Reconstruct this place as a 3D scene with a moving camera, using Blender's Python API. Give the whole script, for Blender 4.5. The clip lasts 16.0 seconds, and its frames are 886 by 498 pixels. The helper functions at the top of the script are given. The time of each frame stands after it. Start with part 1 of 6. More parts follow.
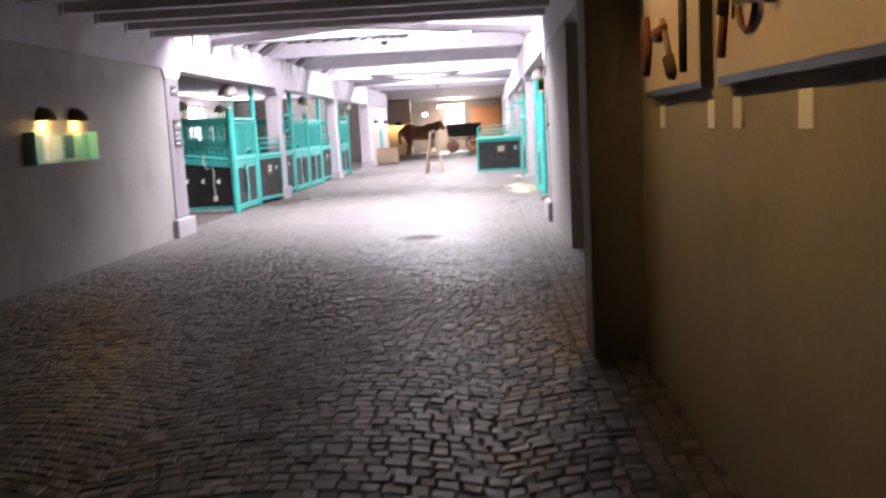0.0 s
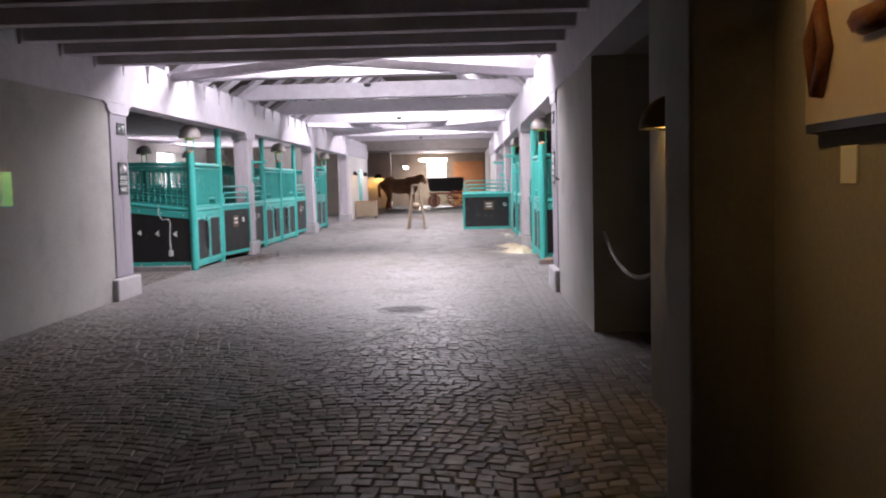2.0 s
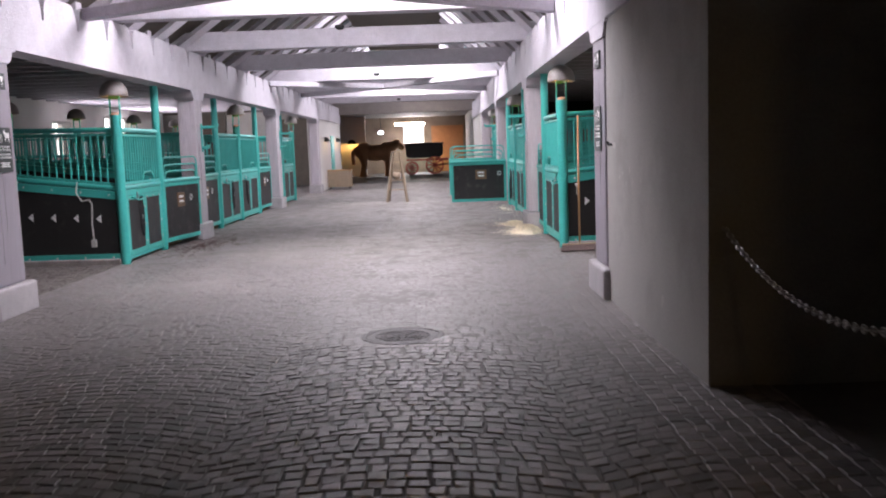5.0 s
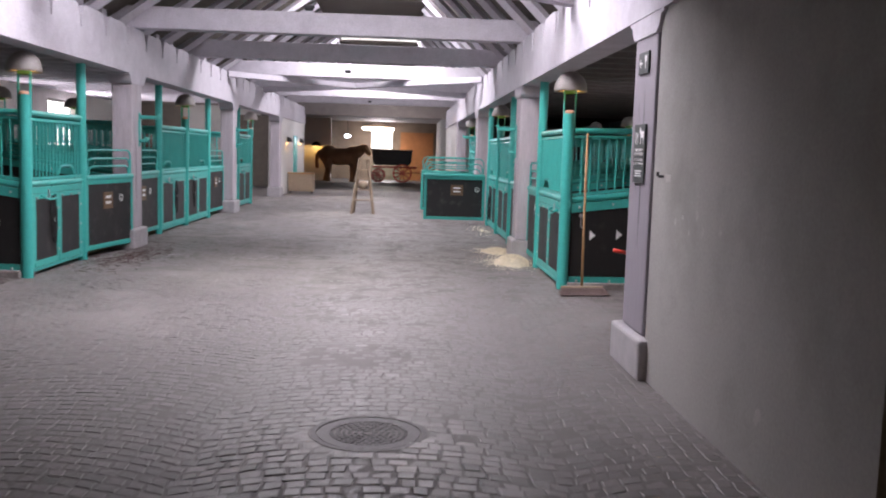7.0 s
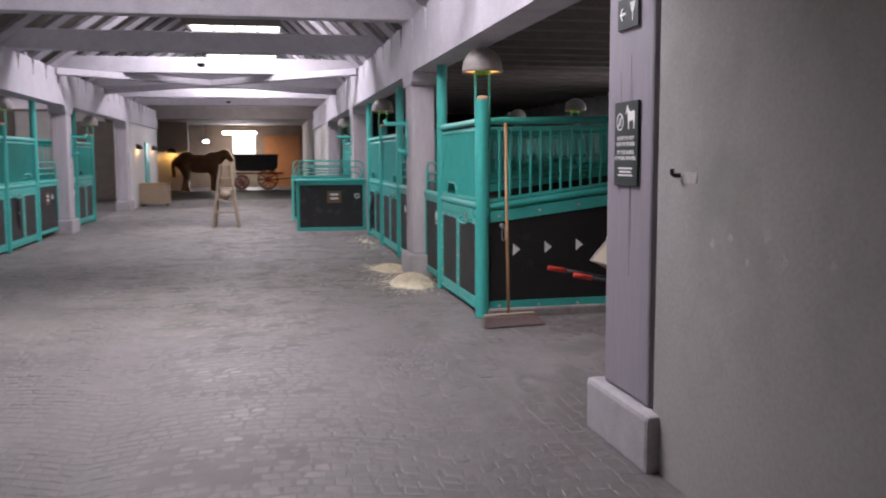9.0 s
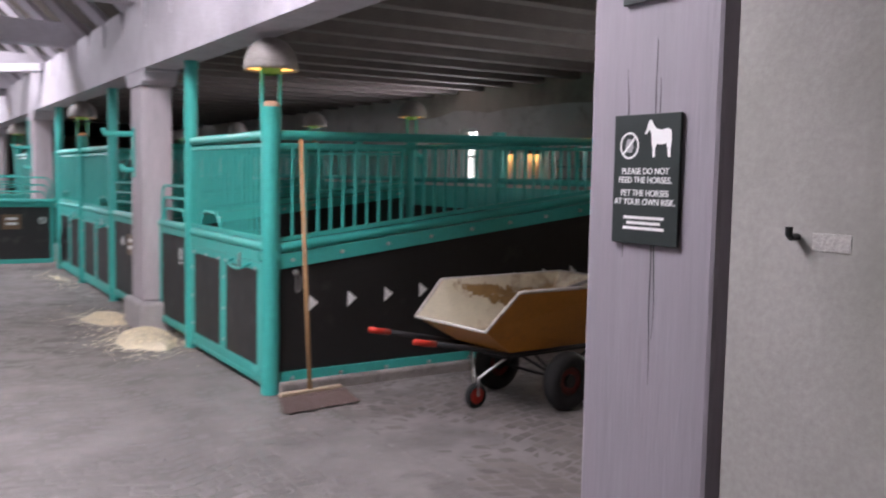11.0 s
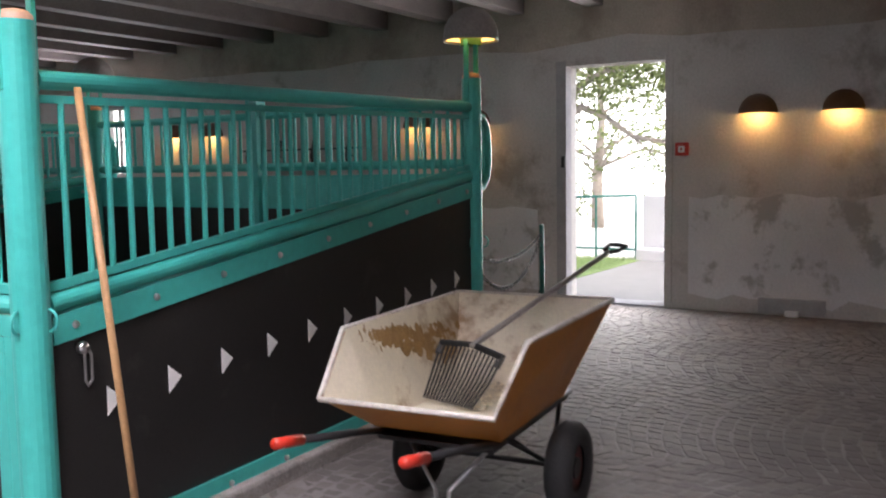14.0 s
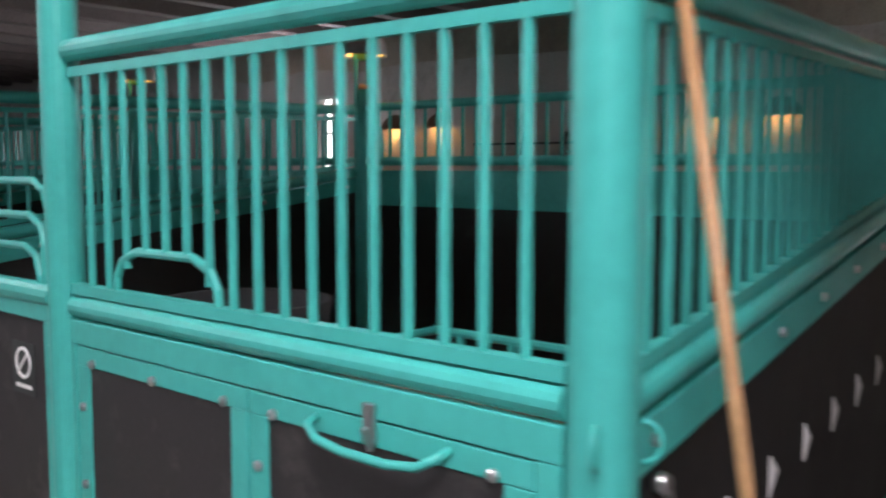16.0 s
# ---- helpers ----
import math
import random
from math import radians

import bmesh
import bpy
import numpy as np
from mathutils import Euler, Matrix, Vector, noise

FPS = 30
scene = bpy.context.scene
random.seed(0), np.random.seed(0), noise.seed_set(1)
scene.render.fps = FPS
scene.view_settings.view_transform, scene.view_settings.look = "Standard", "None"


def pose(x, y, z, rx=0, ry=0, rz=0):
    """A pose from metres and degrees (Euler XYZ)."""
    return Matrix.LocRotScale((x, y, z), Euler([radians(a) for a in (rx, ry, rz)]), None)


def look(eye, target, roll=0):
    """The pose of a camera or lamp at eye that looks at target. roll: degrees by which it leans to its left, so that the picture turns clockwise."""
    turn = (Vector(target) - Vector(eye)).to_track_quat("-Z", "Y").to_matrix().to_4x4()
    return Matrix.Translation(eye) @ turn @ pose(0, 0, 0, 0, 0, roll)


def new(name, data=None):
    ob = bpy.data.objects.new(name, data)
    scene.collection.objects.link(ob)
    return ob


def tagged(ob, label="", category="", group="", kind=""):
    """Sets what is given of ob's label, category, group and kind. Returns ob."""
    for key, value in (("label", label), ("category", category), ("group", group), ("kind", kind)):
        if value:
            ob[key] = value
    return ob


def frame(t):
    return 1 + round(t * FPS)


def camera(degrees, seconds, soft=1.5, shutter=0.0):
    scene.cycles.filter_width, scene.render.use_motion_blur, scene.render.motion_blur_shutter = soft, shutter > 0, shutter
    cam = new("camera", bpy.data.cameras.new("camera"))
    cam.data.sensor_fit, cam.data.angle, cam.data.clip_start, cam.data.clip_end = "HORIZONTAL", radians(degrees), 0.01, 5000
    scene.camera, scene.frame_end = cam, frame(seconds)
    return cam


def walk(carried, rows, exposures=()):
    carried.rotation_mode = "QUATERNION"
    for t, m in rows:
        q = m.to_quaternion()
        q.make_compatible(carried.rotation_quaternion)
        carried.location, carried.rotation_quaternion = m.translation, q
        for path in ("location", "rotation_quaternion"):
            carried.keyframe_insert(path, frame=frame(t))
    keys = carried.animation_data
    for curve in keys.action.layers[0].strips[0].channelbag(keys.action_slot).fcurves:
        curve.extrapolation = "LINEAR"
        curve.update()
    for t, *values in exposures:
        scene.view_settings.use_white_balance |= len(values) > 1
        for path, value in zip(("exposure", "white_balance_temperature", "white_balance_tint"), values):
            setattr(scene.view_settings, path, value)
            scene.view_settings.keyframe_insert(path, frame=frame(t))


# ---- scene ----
cam = camera(52.3, 16.0, soft=2.0, shutter=0.5)
PATH = [
    (0, (0.242, -0.026, 1.52), (0.133, 1.953, 1.254), -3.0),
    (0.5, (0.109, 0.43, 1.507), (0.099, 2.422, 1.327), -0.9),
    (1, (0.041, 0.905, 1.49), (0.034, 2.89, 1.242), -1.8),
    (1.5, (0.044, 1.538, 1.486), (-0.117, 3.519, 1.261), -1.4),
    (2, (-0.026, 2.046, 1.497), (-0.078, 4.04, 1.348), -1.4),
    (2.5, (-0.036, 2.609, 1.488), (-0.073, 4.599, 1.295), -2.6),
    (3, (-0.092, 3.208, 1.488), (-0.143, 5.199, 1.308), -0.9),
    (3.5, (-0.187, 3.715, 1.497), (-0.2, 5.702, 1.27), -2.4),
    (3.7, (-0.2, 3.918, 1.474), (-0.202, 5.902, 1.217), -2.8),
    (5.8, (-0.531, 6.224, 1.564), (-0.48, 8.212, 1.351), -0.4),
    (6, (-0.535, 6.434, 1.566), (-0.434, 8.418, 1.337), -0.8),
    (6.5, (-0.536, 6.988, 1.594), (-0.468, 8.976, 1.381), -0.9),
    (7, (-0.609, 7.586, 1.599), (-0.514, 9.573, 1.389), 1.8),
    (7.5, (-0.62, 8.107, 1.608), (-0.446, 10.09, 1.42), 0.6),
    (8, (-0.695, 8.65, 1.58), (-0.611, 10.641, 1.418), 3.0),
    (8.5, (-0.737, 9.16, 1.597), (-0.487, 11.137, 1.432), -2.3),
    (8.7, (-0.679, 9.437, 1.578), (-0.374, 11.403, 1.38), -1.8),
    (10.8, (-0.981, 11.938, 1.632), (-0.051, 13.702, 1.48), 1.1),
    (11, (-1.0, 12.12, 1.642), (0.041, 13.82, 1.482), 1.1),
    (11.5, (-0.855, 12.706, 1.648), (0.357, 14.292, 1.524), -1.2),
    (12, (-0.894, 13.24, 1.642), (0.464, 14.706, 1.554), -0.8),
    (12.5, (-0.911, 13.739, 1.602), (0.545, 15.097, 1.414), 1.1),
    (13, (-0.785, 14.31, 1.586), (0.719, 15.621, 1.445), 0.7),
    (13.5, (-0.679, 14.88, 1.545), (0.885, 16.122, 1.435), -1.2),
    (14, (-0.612, 15.417, 1.579), (1.079, 16.469, 1.398), -0.9),
    (14.5, (-0.45, 15.944, 1.581), (1.225, 17.034, 1.504), 0.3),
    (15, (-0.326, 16.463, 1.595), (1.36, 17.528, 1.448), 1.0),
    (15.5, (-0.15, 17.023, 1.585), (1.414, 18.261, 1.438), -1.5),
    (16, (-0.087, 17.6, 1.546), (1.43, 18.891, 1.368), 0.1),
]
walk(cam, [(t, look(eye, target, roll)) for t, eye, target, roll in PATH],
     [(0.0, 2.8), (0.5, 2.3), (1.2, 2.1), (3.5, 1.85), (6.0, 1.6), (7.5, 1.4), (8.5, 1.15), (11.0, 1.53), (12.0, 1.86), (13.5, 2.06), (14.5, 1.9), (15.5, 1.85), (16.0, 1.6)])

# ---- light ----
world = bpy.data.worlds.new("sky")
scene.world = world
world.use_nodes = True
wn = world.node_tree
bg = wn.nodes["Background"]
sky = wn.nodes.new("ShaderNodeTexSky")
sky.sky_type, sky.sun_disc = "NISHITA", False
sky.sun_elevation, sky.sun_rotation = radians(48), radians(200)
sky.dust_density, sky.ozone_density = 4.0, 1.0
wn.links.new(sky.outputs[0], bg.inputs[0])
bg.inputs[1].default_value = 0.13
sun_data = bpy.data.lights.new("sun", "SUN")
sun_data.energy, sun_data.angle, sun_data.color = 0.8, radians(12), (1.0, 0.97, 0.92)
sun = new("sun", sun_data)
sun.matrix_world = look((14, 4, 30), (10, 18, 0))


def area(name, m, sx, sy, watts, color):
    d = bpy.data.lights.new(name, "AREA")
    d.shape, d.size, d.size_y, d.energy, d.color = "RECTANGLE", sx, sy, watts, color
    ob = new(name, d)
    ob.matrix_world = m
    return ob


def bulb(name, place, watts, color=(1.0, 0.62, 0.22), r=0.04):
    d = bpy.data.lights.new(name, "POINT")
    d.energy, d.color, d.shadow_soft_size = watts, color, r
    ob = new(name, d)
    ob.location = place
    return ob


# the last one is unseen, added to brighten the corridor beyond the stalls
SKYLIGHTS = [(16.9, 3.0, 216), (28.0, 2.2, 150), (36.3, 2.2, 125), (43.2, 1.8, 60)]
DAY = (1.0, 0.93, 1.02)
for ys, ls, watts in SKYLIGHTS:
    area("skylight_daylight", pose(-1.45, ys, 5.06), 2.5, ls, watts, DAY)
area("window_daylight", pose(-12.42, 40.5, 2.2, 0, -90, 0), 1.6, 2.7, 120, DAY)
area("window_daylight", pose(-12.42, 35.0, 2.2, 0, -90, 0), 1.0, 1.2, 45, DAY)
area("window_daylight", pose(8.98, 27.62, 2.06, 0, 90, 0), 1.0, 0.55, 35, DAY)
area("window_daylight", pose(-1.825, 59.9, 2.3, -90, 0, 0), 1.1, 1.0, 70, DAY)
area("door_daylight", pose(9.0, 19.15, 1.4, 0, 90, 0), 2.4, 1.0, 33, (1.0, 0.95, 0.97))

# ---- materials ----


def mat(name, base, rough=0.6, metal=0.0, var=0.15, scale=6.0, fine=60.0, bump=0.1, dirt=None, dirt_amt=0.0, dirt_scale=1.5,
        random_obj=0.0, random_isl=0.0, spec=0.5, dirt_lo=0.5, grain=None, dust_light_y=None, dirt_w=0.2):
    m = bpy.data.materials.new(name)
    m.use_nodes = True
    nt = m.node_tree
    N, L = nt.nodes, nt.links
    b = N["Principled BSDF"]
    b.inputs["Roughness"].default_value = rough
    b.inputs["Metallic"].default_value = metal
    b.inputs["Specular IOR Level"].default_value = spec
    tc = N.new("ShaderNodeTexCoord")
    geo = N.new("ShaderNodeNewGeometry")
    n1 = N.new("ShaderNodeTexNoise")
    n1.inputs["Scale"].default_value, n1.inputs["Detail"].default_value = scale, 5
    n2 = N.new("ShaderNodeTexNoise")
    n2.inputs["Scale"].default_value, n2.inputs["Detail"].default_value = fine, 3
    pos = geo.outputs["Position"]
    if grain:
        st = N.new("ShaderNodeVectorMath")
        st.operation = "MULTIPLY"
        st.inputs[1].default_value = grain
        L.new(pos, st.inputs[0])
        pos = st.outputs[0]
    for n in (n1, n2):
        L.new(pos, n.inputs["Vector"])
    mixn = N.new("ShaderNodeMath")
    mixn.operation = "ADD"
    L.new(n1.outputs[0], mixn.inputs[0])
    L.new(n2.outputs[0], mixn.inputs[1])
    mr = N.new("ShaderNodeMapRange")
    mr.inputs["From Min"].default_value, mr.inputs["From Max"].default_value = 0.6, 1.4
    mr.inputs["To Min"].default_value, mr.inputs["To Max"].default_value = 1 - var, 1 + var
    L.new(mixn.outputs[0], mr.inputs["Value"])
    val = mr.outputs[0]
    for amount, sock in ((random_obj, "o"), (random_isl, "i")):
        if amount:
            src = N.new("ShaderNodeObjectInfo").outputs["Random"] if sock == "o" else geo.outputs["Random Per Island"]
            r = N.new("ShaderNodeMapRange")
            r.inputs["To Min"].default_value, r.inputs["To Max"].default_value = 1 - amount, 1 + amount
            L.new(src, r.inputs["Value"])
            mu = N.new("ShaderNodeMath")
            mu.operation = "MULTIPLY"
            L.new(val, mu.inputs[0])
            L.new(r.outputs[0], mu.inputs[1])
            val = mu.outputs[0]
    sc = N.new("ShaderNodeVectorMath")
    sc.operation = "SCALE"
    sc.inputs[0].default_value = base
    L.new(val, sc.inputs["Scale"])
    col = sc.outputs[0]
    if dirt:
        n3 = N.new("ShaderNodeTexNoise")
        n3.inputs["Scale"].default_value, n3.inputs["Detail"].default_value, n3.inputs["Roughness"].default_value = dirt_scale, 8, 0.65
        L.new(pos, n3.inputs["Vector"])
        dr = N.new("ShaderNodeMapRange")
        dr.inputs["From Min"].default_value, dr.inputs["From Max"].default_value = dirt_lo, dirt_lo + dirt_w
        dr.inputs["To Max"].default_value = dirt_amt
        L.new(n3.outputs[0], dr.inputs["Value"])
        # dust grows along y and carries part of the floor's brightness too
        if dust_light_y:
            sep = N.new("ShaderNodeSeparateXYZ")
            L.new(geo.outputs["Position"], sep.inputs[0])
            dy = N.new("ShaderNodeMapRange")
            dy.inputs["From Min"].default_value, dy.inputs["From Max"].default_value = dust_light_y
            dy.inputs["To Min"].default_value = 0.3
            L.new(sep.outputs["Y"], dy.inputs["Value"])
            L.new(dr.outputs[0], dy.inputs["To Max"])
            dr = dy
        mx = N.new("ShaderNodeMix")
        mx.data_type = "RGBA"
        L.new(dr.outputs[0], mx.inputs["Factor"])
        L.new(col, mx.inputs[6])
        mx.inputs[7].default_value = (*dirt, 1)
        col = mx.outputs[2]
    L.new(col, b.inputs["Base Color"])
    rr = N.new("ShaderNodeMapRange")
    rr.inputs["To Min"].default_value, rr.inputs["To Max"].default_value = max(0.03, rough - 0.12), min(1, rough + 0.12)
    L.new(n1.outputs[0], rr.inputs["Value"])
    L.new(rr.outputs[0], b.inputs["Roughness"])
    if bump:
        bp = N.new("ShaderNodeBump")
        bp.inputs["Strength"].default_value, bp.inputs["Distance"].default_value = bump, 0.01
        L.new(mixn.outputs[0], bp.inputs["Height"])
        L.new(bp.outputs[0], b.inputs["Normal"])
    return m


def glow(name, color, strength):
    m = bpy.data.materials.new(name)
    m.use_nodes = True
    b = m.node_tree.nodes["Principled BSDF"]
    b.inputs["Base Color"].default_value = (*color, 1)
    b.inputs["Emission Color"].default_value = (*color, 1)
    b.inputs["Emission Strength"].default_value = strength
    return m


M_TEAL = mat("teal_gloss_paint", (0.057, 0.435, 0.382), 0.42, var=0.10, scale=3, fine=25, bump=0.05, dirt=(0.02, 0.2, 0.17), dirt_amt=0.35, dirt_scale=5, dirt_lo=0.55)
M_BLACK = mat("black_rubber_board", (0.015, 0.0145, 0.0145), 0.55, var=0.3, scale=4, fine=90, bump=0.08, dirt=(0.07, 0.065, 0.06), dirt_amt=0.55, dirt_scale=4, dirt_lo=0.58)
M_GREYB = mat("grey_board", (0.023, 0.0215, 0.022), 0.6, var=0.25, scale=4, fine=90, bump=0.08, dirt=(0.12, 0.11, 0.10), dirt_amt=0.5, dirt_scale=5, dirt_lo=0.55)
M_BEAM = mat("limewashed_timber", (0.50, 0.475, 0.52), 0.8, var=0.14, scale=5, fine=40, bump=0.5, dirt=(0.40, 0.37, 0.42), dirt_amt=0.6, dirt_scale=3)
M_PILLAR = mat("lilac_painted_timber", (0.29, 0.264, 0.298), 0.65, var=0.09, scale=7, fine=50, bump=0.3, dirt=(0.31, 0.27, 0.31), dirt_amt=0.7, dirt_scale=9, grain=(1, 1, 0.09))
M_PILLARW = mat("whitewashed_pillar_timber", (0.47, 0.43, 0.465), 0.75, var=0.16, scale=14, fine=70, bump=0.4, dirt=(0.33, 0.29, 0.30), dirt_amt=0.7, dirt_scale=5, grain=(1, 1, 0.12))
M_ROOF = mat("dark_roof_boards", (0.10, 0.085, 0.07), 0.85, var=0.3, scale=4, fine=30, bump=0.3)
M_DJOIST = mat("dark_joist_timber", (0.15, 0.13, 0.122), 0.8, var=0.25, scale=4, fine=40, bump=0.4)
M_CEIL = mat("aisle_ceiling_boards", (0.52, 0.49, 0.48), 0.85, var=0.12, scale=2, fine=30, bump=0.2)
M_PLAST = mat("grey_plaster", (0.375, 0.36, 0.34), 0.9, var=0.15, scale=1.2, fine=45, bump=0.12, dirt=(0.26, 0.255, 0.23), dirt_amt=0.7, dirt_scale=1.1)
M_WORN = mat("worn_plaster", (0.56, 0.525, 0.505), 0.9, var=0.18, scale=1.5, fine=40, bump=0.35, dirt=(0.23, 0.185, 0.15), dirt_amt=0.6, dirt_scale=1.3, dirt_lo=0.55, dirt_w=0.12)
M_BROWNWALL = mat("brown_stained_plaster", (0.20, 0.16, 0.135), 0.9, var=0.2, scale=1.5, fine=40, bump=0.3, dirt=(0.10, 0.075, 0.06), dirt_amt=0.7, dirt_scale=1.0)
M_WHITE = mat("white_plaster", (0.70, 0.68, 0.66), 0.9, var=0.07, scale=1.5, fine=45, bump=0.2)
M_CONC = mat("plinth_concrete", (0.40, 0.38, 0.39), 0.85, var=0.2, scale=7, fine=70, bump=0.35)
SETT = dict(rough=0.48, var=0.22, scale=9, fine=110, bump=0.3, dust_light_y=(7.0, 13.0), dirt=(0.125, 0.113, 0.109), dirt_amt=0.93, dirt_scale=0.7, dirt_lo=0.24)
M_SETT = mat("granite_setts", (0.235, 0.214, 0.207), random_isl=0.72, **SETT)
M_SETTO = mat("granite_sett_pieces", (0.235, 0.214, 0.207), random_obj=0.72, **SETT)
# the corridor's setts again, darkened: the passages' dimmer light is in the colour
M_SETT2 = mat("shaded_brown_setts", (0.125, 0.108, 0.10), rough=0.75, var=0.25, scale=9, fine=110, bump=0.3, random_isl=0.24, dirt=(0.10, 0.087, 0.081), dirt_amt=0.9, dirt_scale=0.8)
M_JOINT = mat("sandy_joints", (0.128, 0.115, 0.111), 0.95, var=0.25, scale=8, fine=120, bump=0.4)
# real dust; its paling towards the stalls paints in brighter floor light
M_DUST = mat("grey_dust_with_floor_light", (0.118, 0.106, 0.102), 0.9, var=0.2, scale=1.6, fine=90, bump=0.3, dirt=(0.25, 0.229, 0.224), dirt_amt=0.95, dirt_scale=2.4, dirt_lo=0.36, dirt_w=0.26, dust_light_y=(11.0, 21.0))
M_KERB = mat("worn_kerb_concrete", (0.29, 0.265, 0.25), 0.92, var=0.3, scale=5, fine=60, bump=0.6, dirt=(0.10, 0.09, 0.085), dirt_amt=0.7, dirt_scale=3)
M_IRON = mat("cast_iron", (0.085, 0.076, 0.076), 0.6, metal=0.2, var=0.25, scale=20, fine=120, bump=0.3)
M_STEEL = mat("galvanised_steel", (0.55, 0.55, 0.55), 0.35, metal=1.0, var=0.1, scale=15, fine=80, bump=0.05)
M_DULLSTEEL = mat("dull_zinc_chain", (0.42, 0.41, 0.40), 0.45, metal=0.8, var=0.2, scale=30, bump=0.1)
M_DOME = mat("patinated_lamp_metal", (0.31, 0.285, 0.27), 0.6, metal=0.0, var=0.25, scale=14, fine=60, bump=0.1)
M_DARK = mat("dark_metal", (0.035, 0.035, 0.037), 0.45, metal=0.3, var=0.2, bump=0.1)
M_WOOD = mat("broom_wood", (0.40, 0.235, 0.11), 0.5, var=0.2, scale=12, fine=70, bump=0.15)
M_PALEWOOD = mat("pale_wood", (0.36, 0.28, 0.20), 0.6, var=0.2, scale=10, fine=70, bump=0.15)
M_GREYWOOD = mat("weathered_grey_wood", (0.23, 0.175, 0.13), 0.7, var=0.25, scale=10, fine=70, bump=0.2, grain=(1, 1, 0.2))
M_BRIST = mat("brown_bristles", (0.115, 0.078, 0.07), 0.9, var=0.35, scale=60, fine=200, bump=0.6)
M_ORANGE = mat("orange_steel_paint", (0.52, 0.21, 0.035), 0.42, var=0.12, scale=5, fine=40, bump=0.08, dirt=(0.25, 0.12, 0.04), dirt_amt=0.5, dirt_scale=6, dirt_lo=0.55)
M_TRAY = mat("stained_white_tray", (0.80, 0.73, 0.58), 0.5, var=0.1, scale=6, fine=60, bump=0.1, dirt=(0.33, 0.19, 0.07), dirt_amt=0.85, dirt_scale=2.2, dirt_lo=0.56, dirt_w=0.10)
M_RUBBER = mat("black_rubber", (0.018, 0.018, 0.019), 0.75, var=0.3, scale=12, fine=90, bump=0.3)
M_RED = mat("red_plastic", (0.55, 0.035, 0.02), 0.4, var=0.1, bump=0.05)
M_MUDRED = mat("muddy_red_paint", (0.20, 0.022, 0.018), 0.6, var=0.3, scale=12, bump=0.15, dirt=(0.05, 0.04, 0.035), dirt_amt=0.8, dirt_scale=9, dirt_lo=0.42)
M_SIGN = mat("dark_sign_board", (0.020, 0.028, 0.027), 0.45, var=0.1, bump=0.02)
M_PRINT = mat("white_print", (0.86, 0.86, 0.85), 0.6, var=0.03, bump=0.0)
M_STRAW = mat("pale_shavings", (0.80, 0.72, 0.55), 0.9, var=0.25, scale=30, fine=160, bump=0.6, random_isl=0.3)
M_WARM = glow("lamp_light_warm", (1.0, 0.50, 0.11), 1.1)
M_WARMW = glow("lamp_tube_light", (1.0, 0.85, 0.7), 14.0)
M_BROWNLAMP = mat("brown_lamp_metal", (0.085, 0.065, 0.055), 0.6, metal=0.1, var=0.25, scale=14, fine=60, bump=0.1)
M_GREENGLASS = mat("green_lamp_collar", (0.07, 0.20, 0.085), 0.25, var=0.1, bump=0.0)
M_COPPER = mat("worn_copper_cap", (0.40, 0.26, 0.20), 0.55, metal=0.1, var=0.2, scale=20, bump=0.1)

# ---- building helpers ----


def part(name, bm, material, parent=None, label="", smooth=False):
    me = bpy.data.meshes.new(name)
    bmesh.ops.recalc_face_normals(bm, faces=bm.faces)
    bm.to_mesh(me)
    bm.free()
    me.materials.append(material)
    if smooth:
        for p in me.polygons:
            p.use_smooth = True
    ob = new(name, me)
    if parent is not None:
        ob.parent = parent
    if label:
        ob["label"] = label
    return ob


def share(name, ob, parent, m=None):
    o = new(name, ob.data)
    o.parent = parent
    if m is not None:
        o.matrix_basis = m
    return o


def thing(name, place, label, category, group="", kind="", rz=0):
    e = new(name)
    e.empty_display_size = 0.1
    e.matrix_basis = pose(*place, 0, 0, rz)
    return tagged(e, label, category, group, kind)


def box(bm, lo, hi, bevel=0.0):
    lo, hi = [min(a, b) for a, b in zip(lo, hi)], [max(a, b) for a, b in zip(lo, hi)]
    c = [(a + b) / 2 for a, b in zip(lo, hi)]
    s = [b - a for a, b in zip(lo, hi)]
    r = bmesh.ops.create_cube(bm, size=1, matrix=Matrix.Translation(c) @ Matrix.Diagonal((*s, 1)))
    if bevel:
        ed = list({e for v in r["verts"] for e in v.link_edges})
        bmesh.ops.bevel(bm, geom=ed, offset=min(bevel, min(s) * 0.45), segments=2, affect="EDGES", profile=0.5)
    return bm


def boxes(*args, bevel=0.0):
    bm = bmesh.new()
    for lo, hi in args:
        box(bm, lo, hi, bevel)
    return bm


def tube(bm, p, q, r, n=10, r2=None):
    p, q = Vector(p), Vector(q)
    d = q - p
    m = Matrix.Translation((p + q) / 2) @ d.to_track_quat("Z", "Y").to_matrix().to_4x4()
    bmesh.ops.create_cone(bm, cap_ends=True, segments=n, radius1=r, radius2=r if r2 is None else r2, depth=d.length, matrix=m)
    return bm


